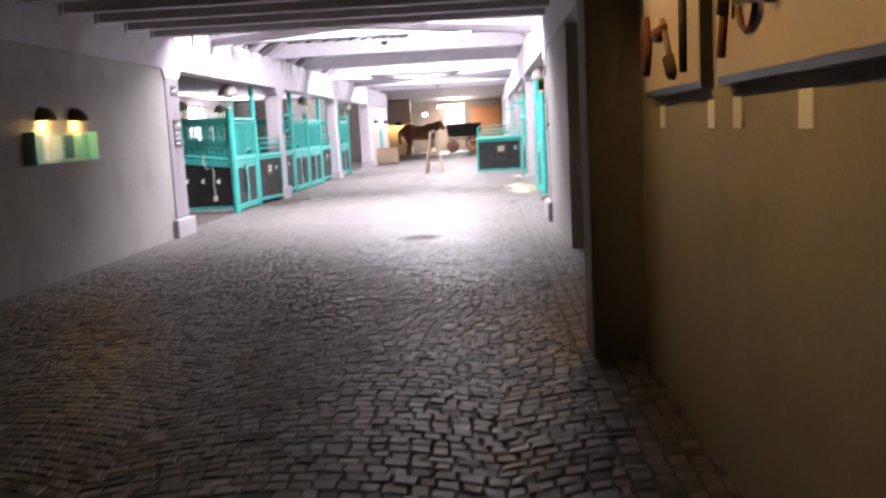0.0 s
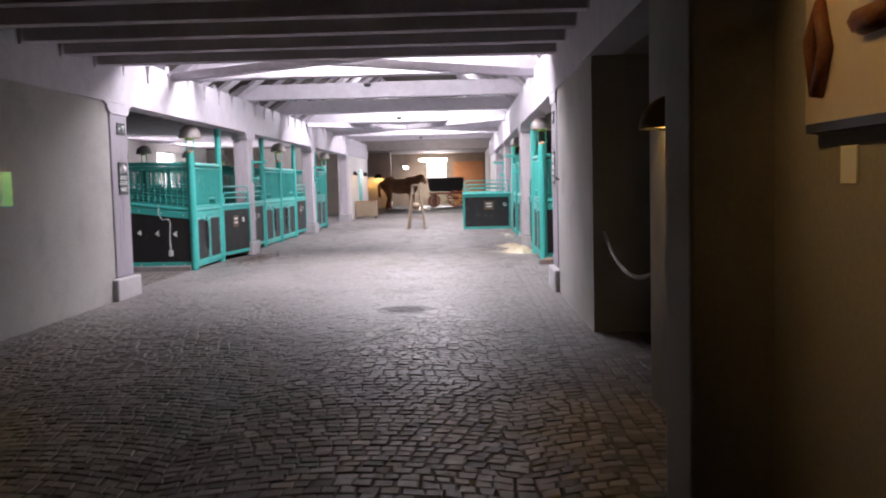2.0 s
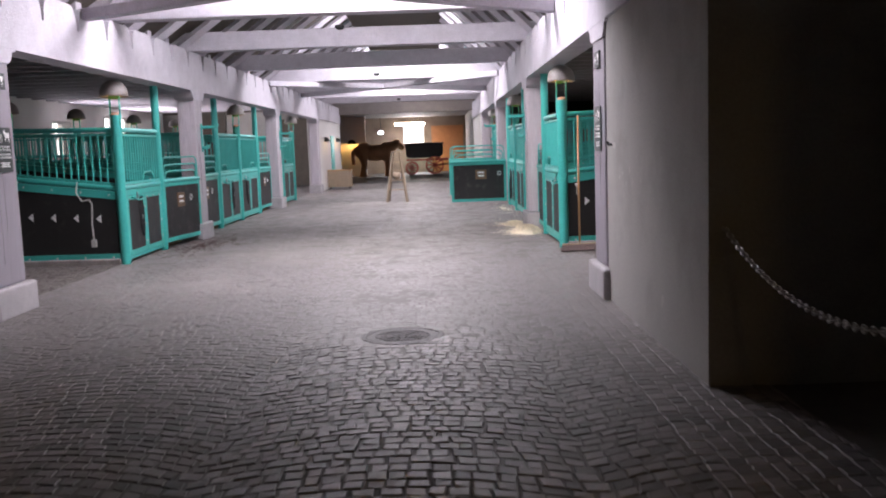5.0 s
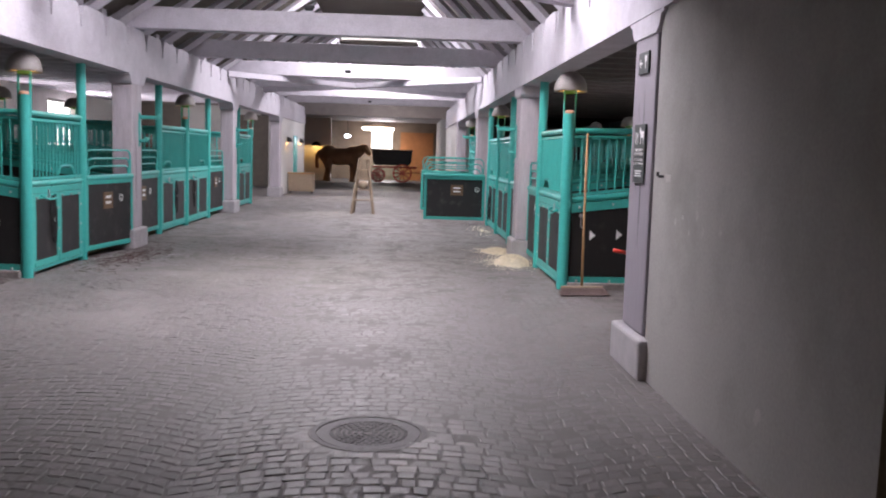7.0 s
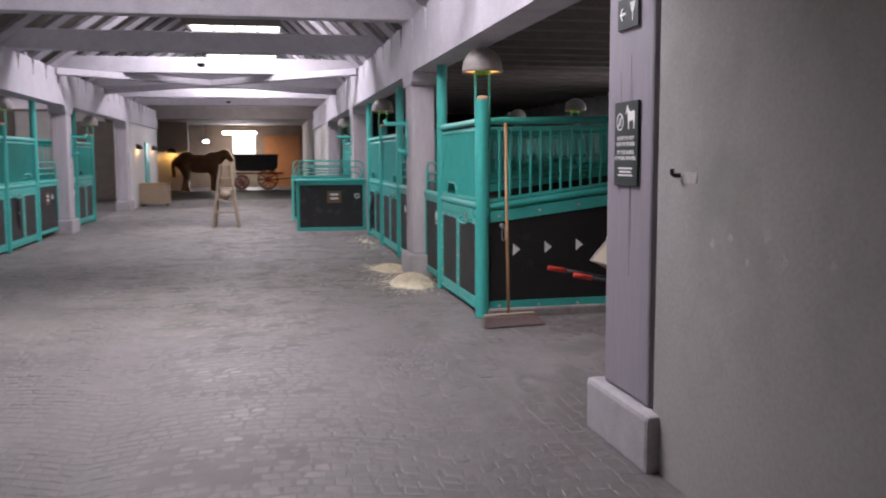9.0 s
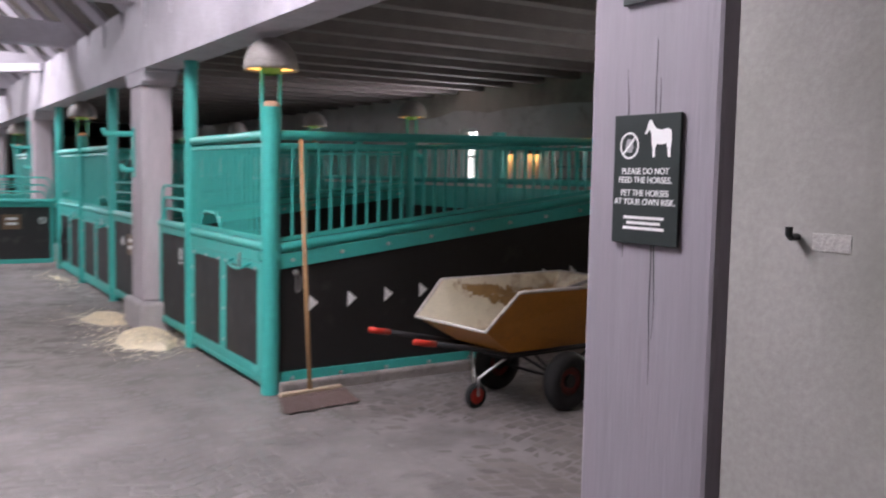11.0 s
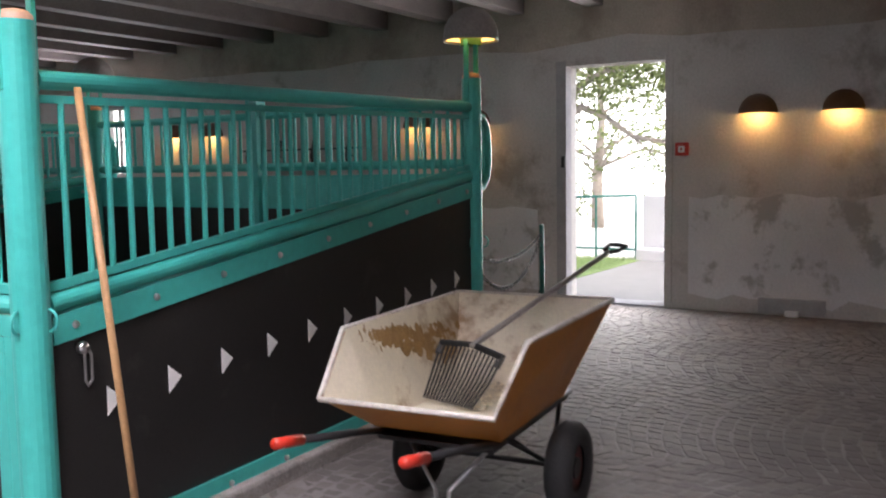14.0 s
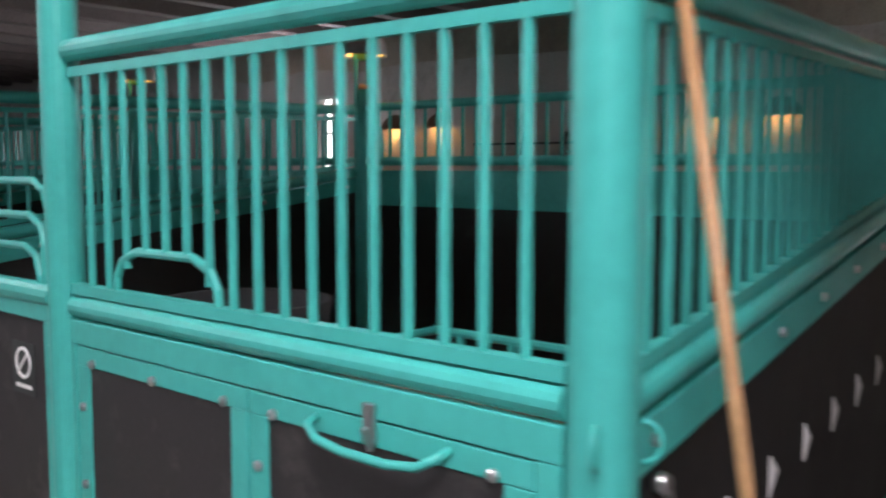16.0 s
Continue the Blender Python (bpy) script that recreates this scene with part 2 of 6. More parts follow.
def pipe(bm, pts, r, n=8):
    """A bent tube through the points."""
    pts = [Vector(p) for p in pts]
    rings = []
    up = None
    for i, p in enumerate(pts):
        d = (pts[min(i + 1, len(pts) - 1)] - pts[max(i - 1, 0)]).normalized()
        if up is None:
            up = Vector((0, 0, 1)) if abs(d.z) < 0.9 else Vector((1, 0, 0))
        a = d.cross(up).normalized()
        b = a.cross(d).normalized()
        up = b
        rings.append([bm.verts.new(p + r * (math.cos(k * math.tau / n) * a + math.sin(k * math.tau / n) * b)) for k in range(n)])
    for r0, r1 in zip(rings, rings[1:]):
        for k in range(n):
            bm.faces.new((r0[k], r0[(k + 1) % n], r1[(k + 1) % n], r1[k]))
    bm.faces.new(rings[0][::-1])
    bm.faces.new(rings[-1])
    return bm


def lathe(bm, prof, n=24, m=Matrix()):
    rings = []
    for r, z in prof:
        rings.append([bm.verts.new(m @ Vector((r * math.cos(k * math.tau / n), r * math.sin(k * math.tau / n), z))) for k in range(n)])
    for r0, r1 in zip(rings, rings[1:]):
        for k in range(n):
            bm.faces.new((r0[k], r0[(k + 1) % n], r1[(k + 1) % n], r1[k]))
    return bm


def prism(bm, pts, axis, a, b):
    """A flat outline in the two other axes, from a to b along axis."""
    def at(u, v, w):
        return {"x": (w, u, v), "y": (u, w, v), "z": (u, v, w)}[axis]
    A = [bm.verts.new(at(u, v, a)) for u, v in pts]
    B = [bm.verts.new(at(u, v, b)) for u, v in pts]
    n = len(pts)
    bm.faces.new(A)
    bm.faces.new(B[::-1])
    for i in range(n):
        bm.faces.new((A[i], A[(i + 1) % n], B[(i + 1) % n], B[i]))
    return bm


def struct(name, bm, material, label, category):
    return tagged(part(name, bm, material), label, category, kind="structure")


# ---- structure ----
PY_EAST, PY_WEST = [14.375, 21.85, 29.93, 37.9], [14.33, 21.9, 30.15, 38.4]
XR, XL = 1.38, -4.97          # stall front planes
FR, FL = 1.19, -4.73          # corridor faces of the pillars
OR, OL = 9.05, -12.6          # outer walls
YN, YF = -3.0, 60.0           # near and far ends

ground = struct("ground", boxes(((-400, -400, -0.3), (400, 400, -0.06))), M_JOINT, "dusty grey ground round the stable", "ground")
floor = struct("floor", boxes(((OL, YN, -0.05), (OR, YF, -0.0075))), M_JOINT, "sandy bed of the cobbled stable floor", "floor")


def wall_y(name, x0, x1, y0, y1, z1, holes, material, label):
    """A wall along y with openings (y0, y1, z0, z1)."""
    bm = bmesh.new()
    y = y0
    for a, b, c, d in sorted(holes):
        box(bm, (x0, y, 0 - 0.04), (x1, a, z1))
        if c > 0:
            box(bm, (x0, a, -0.04), (x1, b, c))
        if d < z1:
            box(bm, (x0, a, d), (x1, b, z1))
        y = b
    box(bm, (x0, y, -0.04), (x1, y1, z1))
    return struct(name, bm, material, label, "wall")


wall_y("wall_east", OR, OR + 0.26, 13.75, YF, 3.75, [(18.56, 19.72, 0, 2.70), (27.30, 27.95, 1.50, 2.62)], M_WORN, "worn grey plaster outer wall with damp patches")
wall_y("wall_west", OL - 0.45, OL, 13.75, YF, 3.75, [(38.9, 42.2, 1.40, 3.05), (34.3, 35.7, 1.60, 2.75)], M_WHITE, "pale plaster outer wall with windows")
# corridor walls in the dim entrance part
wall_y("wall_corridor_west", FL - 0.5, FL - 0.02, YN, 14.02, 2.66, [], M_PLAST, "grey plastered corridor wall")
wall_y("wall_corridor_east_entrance", FR + 0.01, FR + 0.5, YN, 5.66, 2.66, [], M_PLAST, "dim plastered wall with framed panels")
struct("wall_pilaster", boxes(((0.865, 5.66, -0.04), (FR + 0.5, 6.11, 2.66)), bevel=0.015), M_PLAST, "plastered pilaster standing out from the corridor wall", "wall")
wall_y("wall_corridor_east_lamp", FR + 0.01, FR + 0.5, 6.11, 8.08, 2.66, [], M_PLAST, "plastered wall stretch under a wall lamp")
wall_y("wall_corridor_east_far", FR + 0.01, FR + 0.5, 10.78, 14.02, 2.66, [], M_PLAST, "grey plastered wall stretch with chipped spots")
for name, lo, hi in (("wall_niche_south", (FR + 0.5, 7.85, -0.04), (3.4, 8.08, 3.4)), ("wall_niche_north", (FR + 0.5, 10.78, -0.04), (3.4, 11.0, 3.4)), ("wall_niche_back", (3.4, 7.85, -0.04), (3.6, 11.0, 3.4))):
    struct(name, boxes((lo, hi)), M_PLAST, "dark plaster wall of the chained side room", "wall")
struct("ceiling_niche", boxes(((FR + 0.5, 8.08, 2.66), (3.4, 10.78, 3.4))), M_PLAST, "dark low ceiling of the chained side room", "ceiling")
struct("wall_near_end", boxes(((FL - 0.5, YN - 0.3, -0.04), (FR + 0.5, YN, 3.6))), M_PLAST, "plain plaster wall behind the entrance", "wall")
struct("wall_aisle_south_east", boxes(((FR + 0.5, 13.75, -0.04), (OR, 14.05, 3.75))), M_PLAST, "plaster wall closing the east aisle", "wall")
struct("wall_aisle_south_west", boxes(((OL, 13.75, -0.04), (FL - 0.5, 14.05, 3.75))), M_WHITE, "pale wall closing the west aisle", "wall")
wall_far = struct("wall_far_end", boxes(((OL, YF, -0.04), (-2.45, YF + 0.3, 6.5)), ((-1.2, YF, -0.04), (OR, YF + 0.3, 6.5)), ((-2.45, YF, -0.04), (-1.2, YF + 0.3, 1.75)),
                  ((-2.45, YF, 2.85), (-1.2, YF + 0.3, 6.5))), M_BROWNWALL, "far end wall with a bright window", "wall")

struct("wall_over_corridor", boxes(((FR + 0.31, YN, 2.66), (FR + 0.5, 14.05, 3.358)), ((FL - 0.5, YN, 2.66), (FL - 0.31, 14.05, 3.358))), M_PLAST, "plaster above the corridor walls up to the ceiling", "wall")
# long beams on the pillars, with notched tops
for side, xa, xb in (("east", FR - 0.02, FR + 0.30), ("west", FL + 0.02, FL - 0.30)):
    bm = boxes(((xa, YN, 2.66), (xb, 46.0, 3.06)))
    y = YN
    while y < 45.5:
        prism(bm, [(y + 0.02, 3.058), (y + 0.95, 3.058), (y + 0.93, 3.20), (y + 0.86, 3.325), (y + 0.78, 3.345), (y + 0.19, 3.345), (y + 0.11, 3.325), (y + 0.04, 3.20)], "x", xa, xb)
        y += 0.975
    struct("beam_" + side, bm, M_BEAM, "whitewashed longitudinal beam with notched top", "beam")


def pillar(side, yc, hy=0.27, z1=2.66):
    s, xf = (1, FR) if side > 0 else (-1, FL)
    t = thing("pillar", (xf + s * 0.155, yc, 0), "lilac-grey timber pillar on a concrete plinth block" if yc < 15 else "whitewashed timber pillar on a concrete plinth block", "pillar", "pillars along the corridor")
    bm = boxes(((-0.155, -hy, 0.30), (0.155, hy, z1)), bevel=0.02)
    part("shaft", bm, M_PILLAR if yc < 15 else M_PILLARW, t)
    rg = random.Random(int(yc * 10) + side)
    for k in range(3):
        bm = bmesh.new()
        yy, za = rg.uniform(-hy * 0.8, hy * 0.8), rg.uniform(0.4, 1.6)
        n, L = 14, rg.uniform(0.6, 1.2)
        mid = [(yy + 0.012 * noise.noise(Vector((i * 0.35, k, yc))), za + L * i / n) for i in range(n + 1)]
        wd = [0.0017 * math.sin(math.pi * i / n) + 0.0004 for i in range(n + 1)]
        prism(bm, [(p + w, z) for (p, z), w in zip(mid, wd)] + [(p - w, z) for (p, z), w in list(zip(mid, wd))[::-1]], "x", -s * 0.150, -s * 0.1562)
        part("crack", bm, M_DARK, t, "thin dark drying crack")
    bm = bmesh.new()
    prof = [(-0.30, z1 - 0.15), (-0.36, z1 - 0.11), (-0.40, z1 - 0.03), (-0.47, z1 - 0.02), (-0.47, z1), (0.47, z1), (0.47, z1 - 0.02), (0.40, z1 - 0.03), (0.36, z1 - 0.11), (0.30, z1 - 0.15)]
    prism(bm, prof, "x", -0.17, 0.17)
    part("bracket", bm, M_BEAM, t, "moulded timber bracket under the beam")
    bm = bmesh.new()
    box(bm, (-0.215, -hy - 0.13, -0.02), (0.215, hy + 0.13, 0.295), 0.03)
    part("plinth", bm, M_CONC, t, "rounded grey concrete plinth")
    return t


for yc in PY_EAST:
    pillar(1, yc, 0.305 if yc < 15 else 0.25)
for yc in PY_WEST:
    pillar(-1, yc, 0.305 if yc < 15 else 0.25)

# cross beams, roof and its rafters over the corridor
for i, yc in enumerate((14.4, 17.9, 21.9, 25.95, 30.0, 34.0, 38.0, 42.0)):
    bm = boxes(((FL - 0.6, yc - 0.13, 3.355), (FR + 0.6, yc + 0.13, 3.69)), bevel=0.02)
    struct("cross_beam", bm, M_BEAM, "whitewashed timber cross beam", "beam")
for p, q in (((FL, 16.75), (FR, 13.25)), ((FL, 13.15), (FR, 17.45)), ((FL, 29.0), (FR, 34.2)), ((FL, 34.6), (FR, 28.2))):
    d = Vector((q[0] - p[0], q[1] - p[1], 0))
    n = d.normalized().cross(Vector((0, 0, 1))) * 0.085
    bm = bmesh.new()
    prism(bm, [(p[0] + n.x, p[1] + n.y), (q[0] + n.x, q[1] + n.y), (q[0] - n.x, q[1] - n.y), (p[0] - n.x, p[1] - n.y)], "z", 3.215, 3.352 if p[0] == FL and p[1] in (16.75, 29.0) else 3.35)
    bmesh.ops.bevel(bm, geom=bm.edges[:], offset=0.012, segments=1, affect="EDGES")
    struct("diagonal_brace", bm, M_BEAM, "timber wind brace laid diagonally under the cross beams", "beam")
y = YN + 0.2
while y < 14.0:
    struct("entrance_joist", boxes(((FL - 0.3, y - 0.09, 3.10), (FR + 0.3, y + 0.09, 3.34)), bevel=0.012), M_BEAM, "close-set whitewashed joist over the entrance", "beam")
    y += 0.975
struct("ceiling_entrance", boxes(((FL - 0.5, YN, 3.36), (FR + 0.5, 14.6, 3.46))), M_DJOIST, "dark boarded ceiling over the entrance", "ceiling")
RX, RZ = -1.45, 5.1
bm = bmesh.new()
for s, xe in ((1, FR + 0.5), (-1, FL - 0.5)):
    y = 14.6
    prism(bm, [(xe, 3.42), (RX + s * 1.3, RZ), (RX + s * 1.3, RZ + 0.12), (xe, 3.56)], "y", 14.6, 46.0)
ys0 = 14.6
for yc, ls, _ in SKYLIGHTS:
    box(bm, (RX - 1.3, ys0, RZ), (RX + 1.3, yc - ls / 2, RZ + 0.12))
    ys0 = yc + ls / 2
box(bm, (RX - 1.3, ys0, RZ), (RX + 1.3, 46.0, RZ + 0.12))
prism(bm, [(FL - 0.5, 3.3), (RX - 1.3, RZ + 0.1), (RX + 1.3, RZ + 0.1), (FR + 0.5, 3.3)], "y", 14.5, 14.6)
struct("ceiling_roof", bm, M_ROOF, "dark boarded roof above the corridor", "ceiling")
for s, xe in ((1, FR + 0.3), (-1, FL - 0.3)):
    y = 15.2
    while y < 45:
        bm = bmesh.new()
        tube(bm, (xe, y, 3.36), (RX + s * 1.25, y, RZ - 0.08), 0.085, 4)
        struct("rafter", bm, M_BEAM, "whitewashed roof rafter", "rafter")
        y += 1.3
# upper dim hall beyond the stalls
struct("ceiling_far", boxes(((OL, 46.0, 3.3), (OR, YF, 3.45)), ((FL - 0.5, 45.9, 3.06), (FR + 0.5, 46.0, 5.3))), M_DJOIST, "low dark ceiling of the far hall", "ceiling")

# aisle ceilings with joists
for side, xa, xb in (("east", FR + 0.30, OR), ("west", OL, FL - 0.30)):
    struct("ceiling_aisle_" + side, boxes(((xa, 13.8, 3.60), (xb, 46.0, 3.72))), M_CEIL, "boarded ceiling of the stall aisle", "ceiling")
    y = 14.5
    while y < 45.5:
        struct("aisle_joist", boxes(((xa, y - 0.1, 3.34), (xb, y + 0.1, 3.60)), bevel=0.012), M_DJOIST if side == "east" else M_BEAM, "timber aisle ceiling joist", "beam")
        y += 0.975

# ---- stalls ----
ZT = 1.922                     # top rail


def post_tube(t, h, r=0.069, cap=True):
    bm = bmesh.new()
    tube(bm, (0, 0, -0.02), (0, 0, h), r, 20)
    part("tube", bm, M_TEAL, t, smooth=False)
    if cap:
        bm = bmesh.new()
        lathe(bm, [(r * 0.98, h), (r * 0.92, h + 0.02), (r * 0.7, h + 0.035), (0.005, h + 0.045)], 16)
        part("cap", bm, M_COPPER, t, "worn copper-coloured dome cap", True)


def lamp_post(x, y, label_side, h=2.125):
    t = thing("lamp_post", (x, y, 0), "round teal stall corner post carrying a lamp", "post", "stall posts")
    post_tube(t, h)
    for a in (-1, 1):
        bm = boxes(((a * 0.068 - 0.010, -0.018, h - 0.25), (a * 0.068 + 0.010, 0.018, h + 0.27)), bevel=0.004)
        part("lamp_bracket", bm, M_TEAL, t)
    for ang in (200, 290):
        bm = bmesh.new()
        c = Vector((0.075 * math.cos(radians(ang)), 0.075 * math.sin(radians(ang)), 1.04))
        out = Vector((math.cos(radians(ang)), math.sin(radians(ang)), 0))
        pts = [c + out * (0.035 * math.sin(k * math.pi / 8)) + Vector((0, 0, 0.040 * math.cos(k * math.pi / 8))) for k in range(9)]
        pipe(bm, pts, 0.006, 6)
        part("tie_ring", bm, M_TEAL, t, smooth=True)
    L = thing("post_lamp", (x, y, h + 0.26), "patinated metal dome lamp glowing warm underneath", "lamp", "dome lamps on the posts")
    bm = bmesh.new()
    R = 0.195
    outer = [(R * 1.012, 0.0), (R * 1.0, 0.03)] + [(R * math.cos(a), 0.03 + R * 1.07 * math.sin(a)) for a in [k * math.pi / 20 for k in range(1, 10)]] + [(0.004, 0.03 + R * 1.07)]
    inner = [(r * 0.965, z * 0.965) for r, z in outer[:-1]]
    lathe(bm, inner[::-1] + outer, 28)
    part("dome", bm, M_DOME, L, smooth=True)
    bm = bmesh.new()
    lathe(bm, [(0.075, -0.03), (0.08, 0.04), (0.08, 0.075)], 16)
    part("collar", bm, M_GREENGLASS, L, "green glass collar", True)
    bm = bmesh.new()
    lathe(bm, [(0.085, 0.02), (0.15, 0.022), (0.183, 0.018)], 24)
    part("light_ring", bm, M_WARM, L, "warm glowing lamp opening")
    return t


def tall_post(x, y):
    t = thing("tall_post", (x, y, 0), "tall round teal post reaching up to the beam", "post", "stall posts")
    bm = bmesh.new()
    tube(bm, (0, 0, -0.02), (0, 0, 2.655), 0.062, 18)
    part("tube", bm, M_TEAL, t)
    return t


BAR = part("bar_template", tube(bmesh.new(), (0, 0, 0), (0, 0, 1), 0.0128, 8), M_TEAL)
RIV = part("rivet_template", lathe(bmesh.new(), [(0.016, 0), (0.015, 0.008), (0.008, 0.013), (0.001, 0.014)], 8), M_STEEL)


def front_panel(x, y, length, s, hatch_at_end=True, group="stall front panels"):
    """A stall front along y from 0 to length; s: +1 where the stall lies to +x."""
    t = thing("horse_stall_door", (x, y, 0), "teal steel stall front with bars above dark boards", "stall door", group)
    a, b = 0.075, length - 0.065
    bm = bmesh.new()
    tube(bm, (0, a, ZT), (0, b, ZT), 0.036, 14)
    part("top_rail", bm, M_TEAL, t)
    part("upper_flat", boxes(((-0.012, a, ZT - 0.085), (0.012, b, ZT - 0.055))), M_TEAL, t)
    bm = bmesh.new()
    tube(bm, (0, a, 1.092), (0, b, 1.092), 0.037, 14)
    part("middle_rail", bm, M_TEAL, t)
    part("lower_flat", boxes(((-0.020, a, 1.134), (0.020, b, 1.168))), M_TEAL, t)
    h0, h1 = (b - 0.785, b - 0.255) if hatch_at_end else (a + 0.255, a + 0.785)
    n = round((b - a) / 0.106)
    for i in range(1, n):
        yy = a + (b - a) * i / n
        z0 = 1.15
        if h0 < yy < h1:
            u = (yy - h0) / (h1 - h0)
            z0 = 1.15 + 0.14 * min(1, 4 * u, 4 * (1 - u)) ** 0.6
        share("bar", BAR, t, Matrix.Translation((0, yy, z0)) @ Matrix.Diagonal((1, 1, ZT - 0.07 - z0, 1)))
    bm = bmesh.new()
    hp = [(0, h0, 1.15), (0, h0 + 0.005, 1.21), (0, h0 + 0.04, 1.262), (0, h0 + 0.12, 1.293), (0, h1 - 0.12, 1.293), (0, h1 - 0.04, 1.262), (0, h1 - 0.005, 1.21), (0, h1, 1.15)]
    pipe(bm, hp, 0.014, 8)
    part("feed_hatch", bm, M_TEAL, t)
    mid = (a + b) / 2 + 0.02
    f = -s

    def plate(name, lo, hi, x1=0.028, material=M_TEAL, label="", bevel=0.004):
        return part(name, boxes(((0, lo[0], lo[1]), (f * x1, hi[0], hi[1])), bevel=bevel), material, t, label)
    # fixed frame round two door leaves, with a dark gap between
    plate("header", (a, 0.972), (b, 1.052))
    plate("foot_plate", (a, 0.05), (b, 0.085))
    plate("side_strip", (a, 0.085), (a + 0.060, 0.972))
    plate("side_strip", (b - 0.030, 0.085), (b, 0.972))
    plate("door_gap", (a + 0.02, 0.075), (b - 0.02, 0.98), 0.016, M_BLACK, "dark gap round the door leaves", 0)
    for k, (p0, p1) in enumerate(((a + 0.065, mid - 0.004), (mid + 0.004, b - 0.034))):
        plate("leaf_top", (p0, 0.905), (p1, 0.967), 0.025)
        plate("leaf_foot", (p0, 0.09), (p1, 0.17), 0.025)
        plate("leaf_stile", (p0, 0.17), (p0 + 0.075, 0.905), 0.025)
        plate("leaf_stile", (p1 - 0.075, 0.17), (p1, 0.905), 0.025)
        plate("board", (p0 + 0.07, 0.16), (p1 - 0.07, 0.912), 0.019, M_GREYB, "scuffed dark grey board", 0)
        for c in range(3):
            share("rivet", RIV, t, Matrix.Translation((f * 0.025, p0 + 0.10 + c * (p1 - p0 - 0.20) / 2, 0.918)) @ Matrix.Rotation(radians(90 * f), 4, "Y"))
            share("rivet", RIV, t, Matrix.Translation((f * 0.025, p1 - 0.038, 0.25 + 0.26 * c)) @ Matrix.Rotation(radians(90 * f), 4, "Y"))
        hy = p0 if k == 0 else p1 - 0.09
        for zz in (0.105, 0.13):
            plate("hinge", (hy + 0.02, zz), (hy + 0.16 if k == 0 else hy + 0.07, zz + 0.018), 0.034)
    bm = bmesh.new()
    g0, g1 = a + 0.285, a + 0.705
    pipe(bm, [(f * 0.02, g0, 0.944), (f * 0.06, g0 + 0.005, 0.934), (f * 0.075, g0 + 0.05, 0.909), (f * 0.075, g0 + 0.14, 0.896), (f * 0.075, g1 - 0.14, 0.896), (f * 0.075, g1 - 0.05, 0.909), (f * 0.06, g1 - 0.005, 0.934), (f * 0.02, g1, 0.944)], 0.0115, 8)
    part("handle", bm, M_TEAL, t, smooth=True)
    part("latch", boxes(((f * 0.026, a + 0.497, 0.915), (f * 0.042, a + 0.532, 1.012)), bevel=0.005), M_STEEL, t, "galvanised sliding latch")
    part("latch_pin", tube(bmesh.new(), (f * 0.03, a + 0.515, 0.90), (f * 0.05, a + 0.515, 0.955), 0.009, 8), M_STEEL, t)
    return t


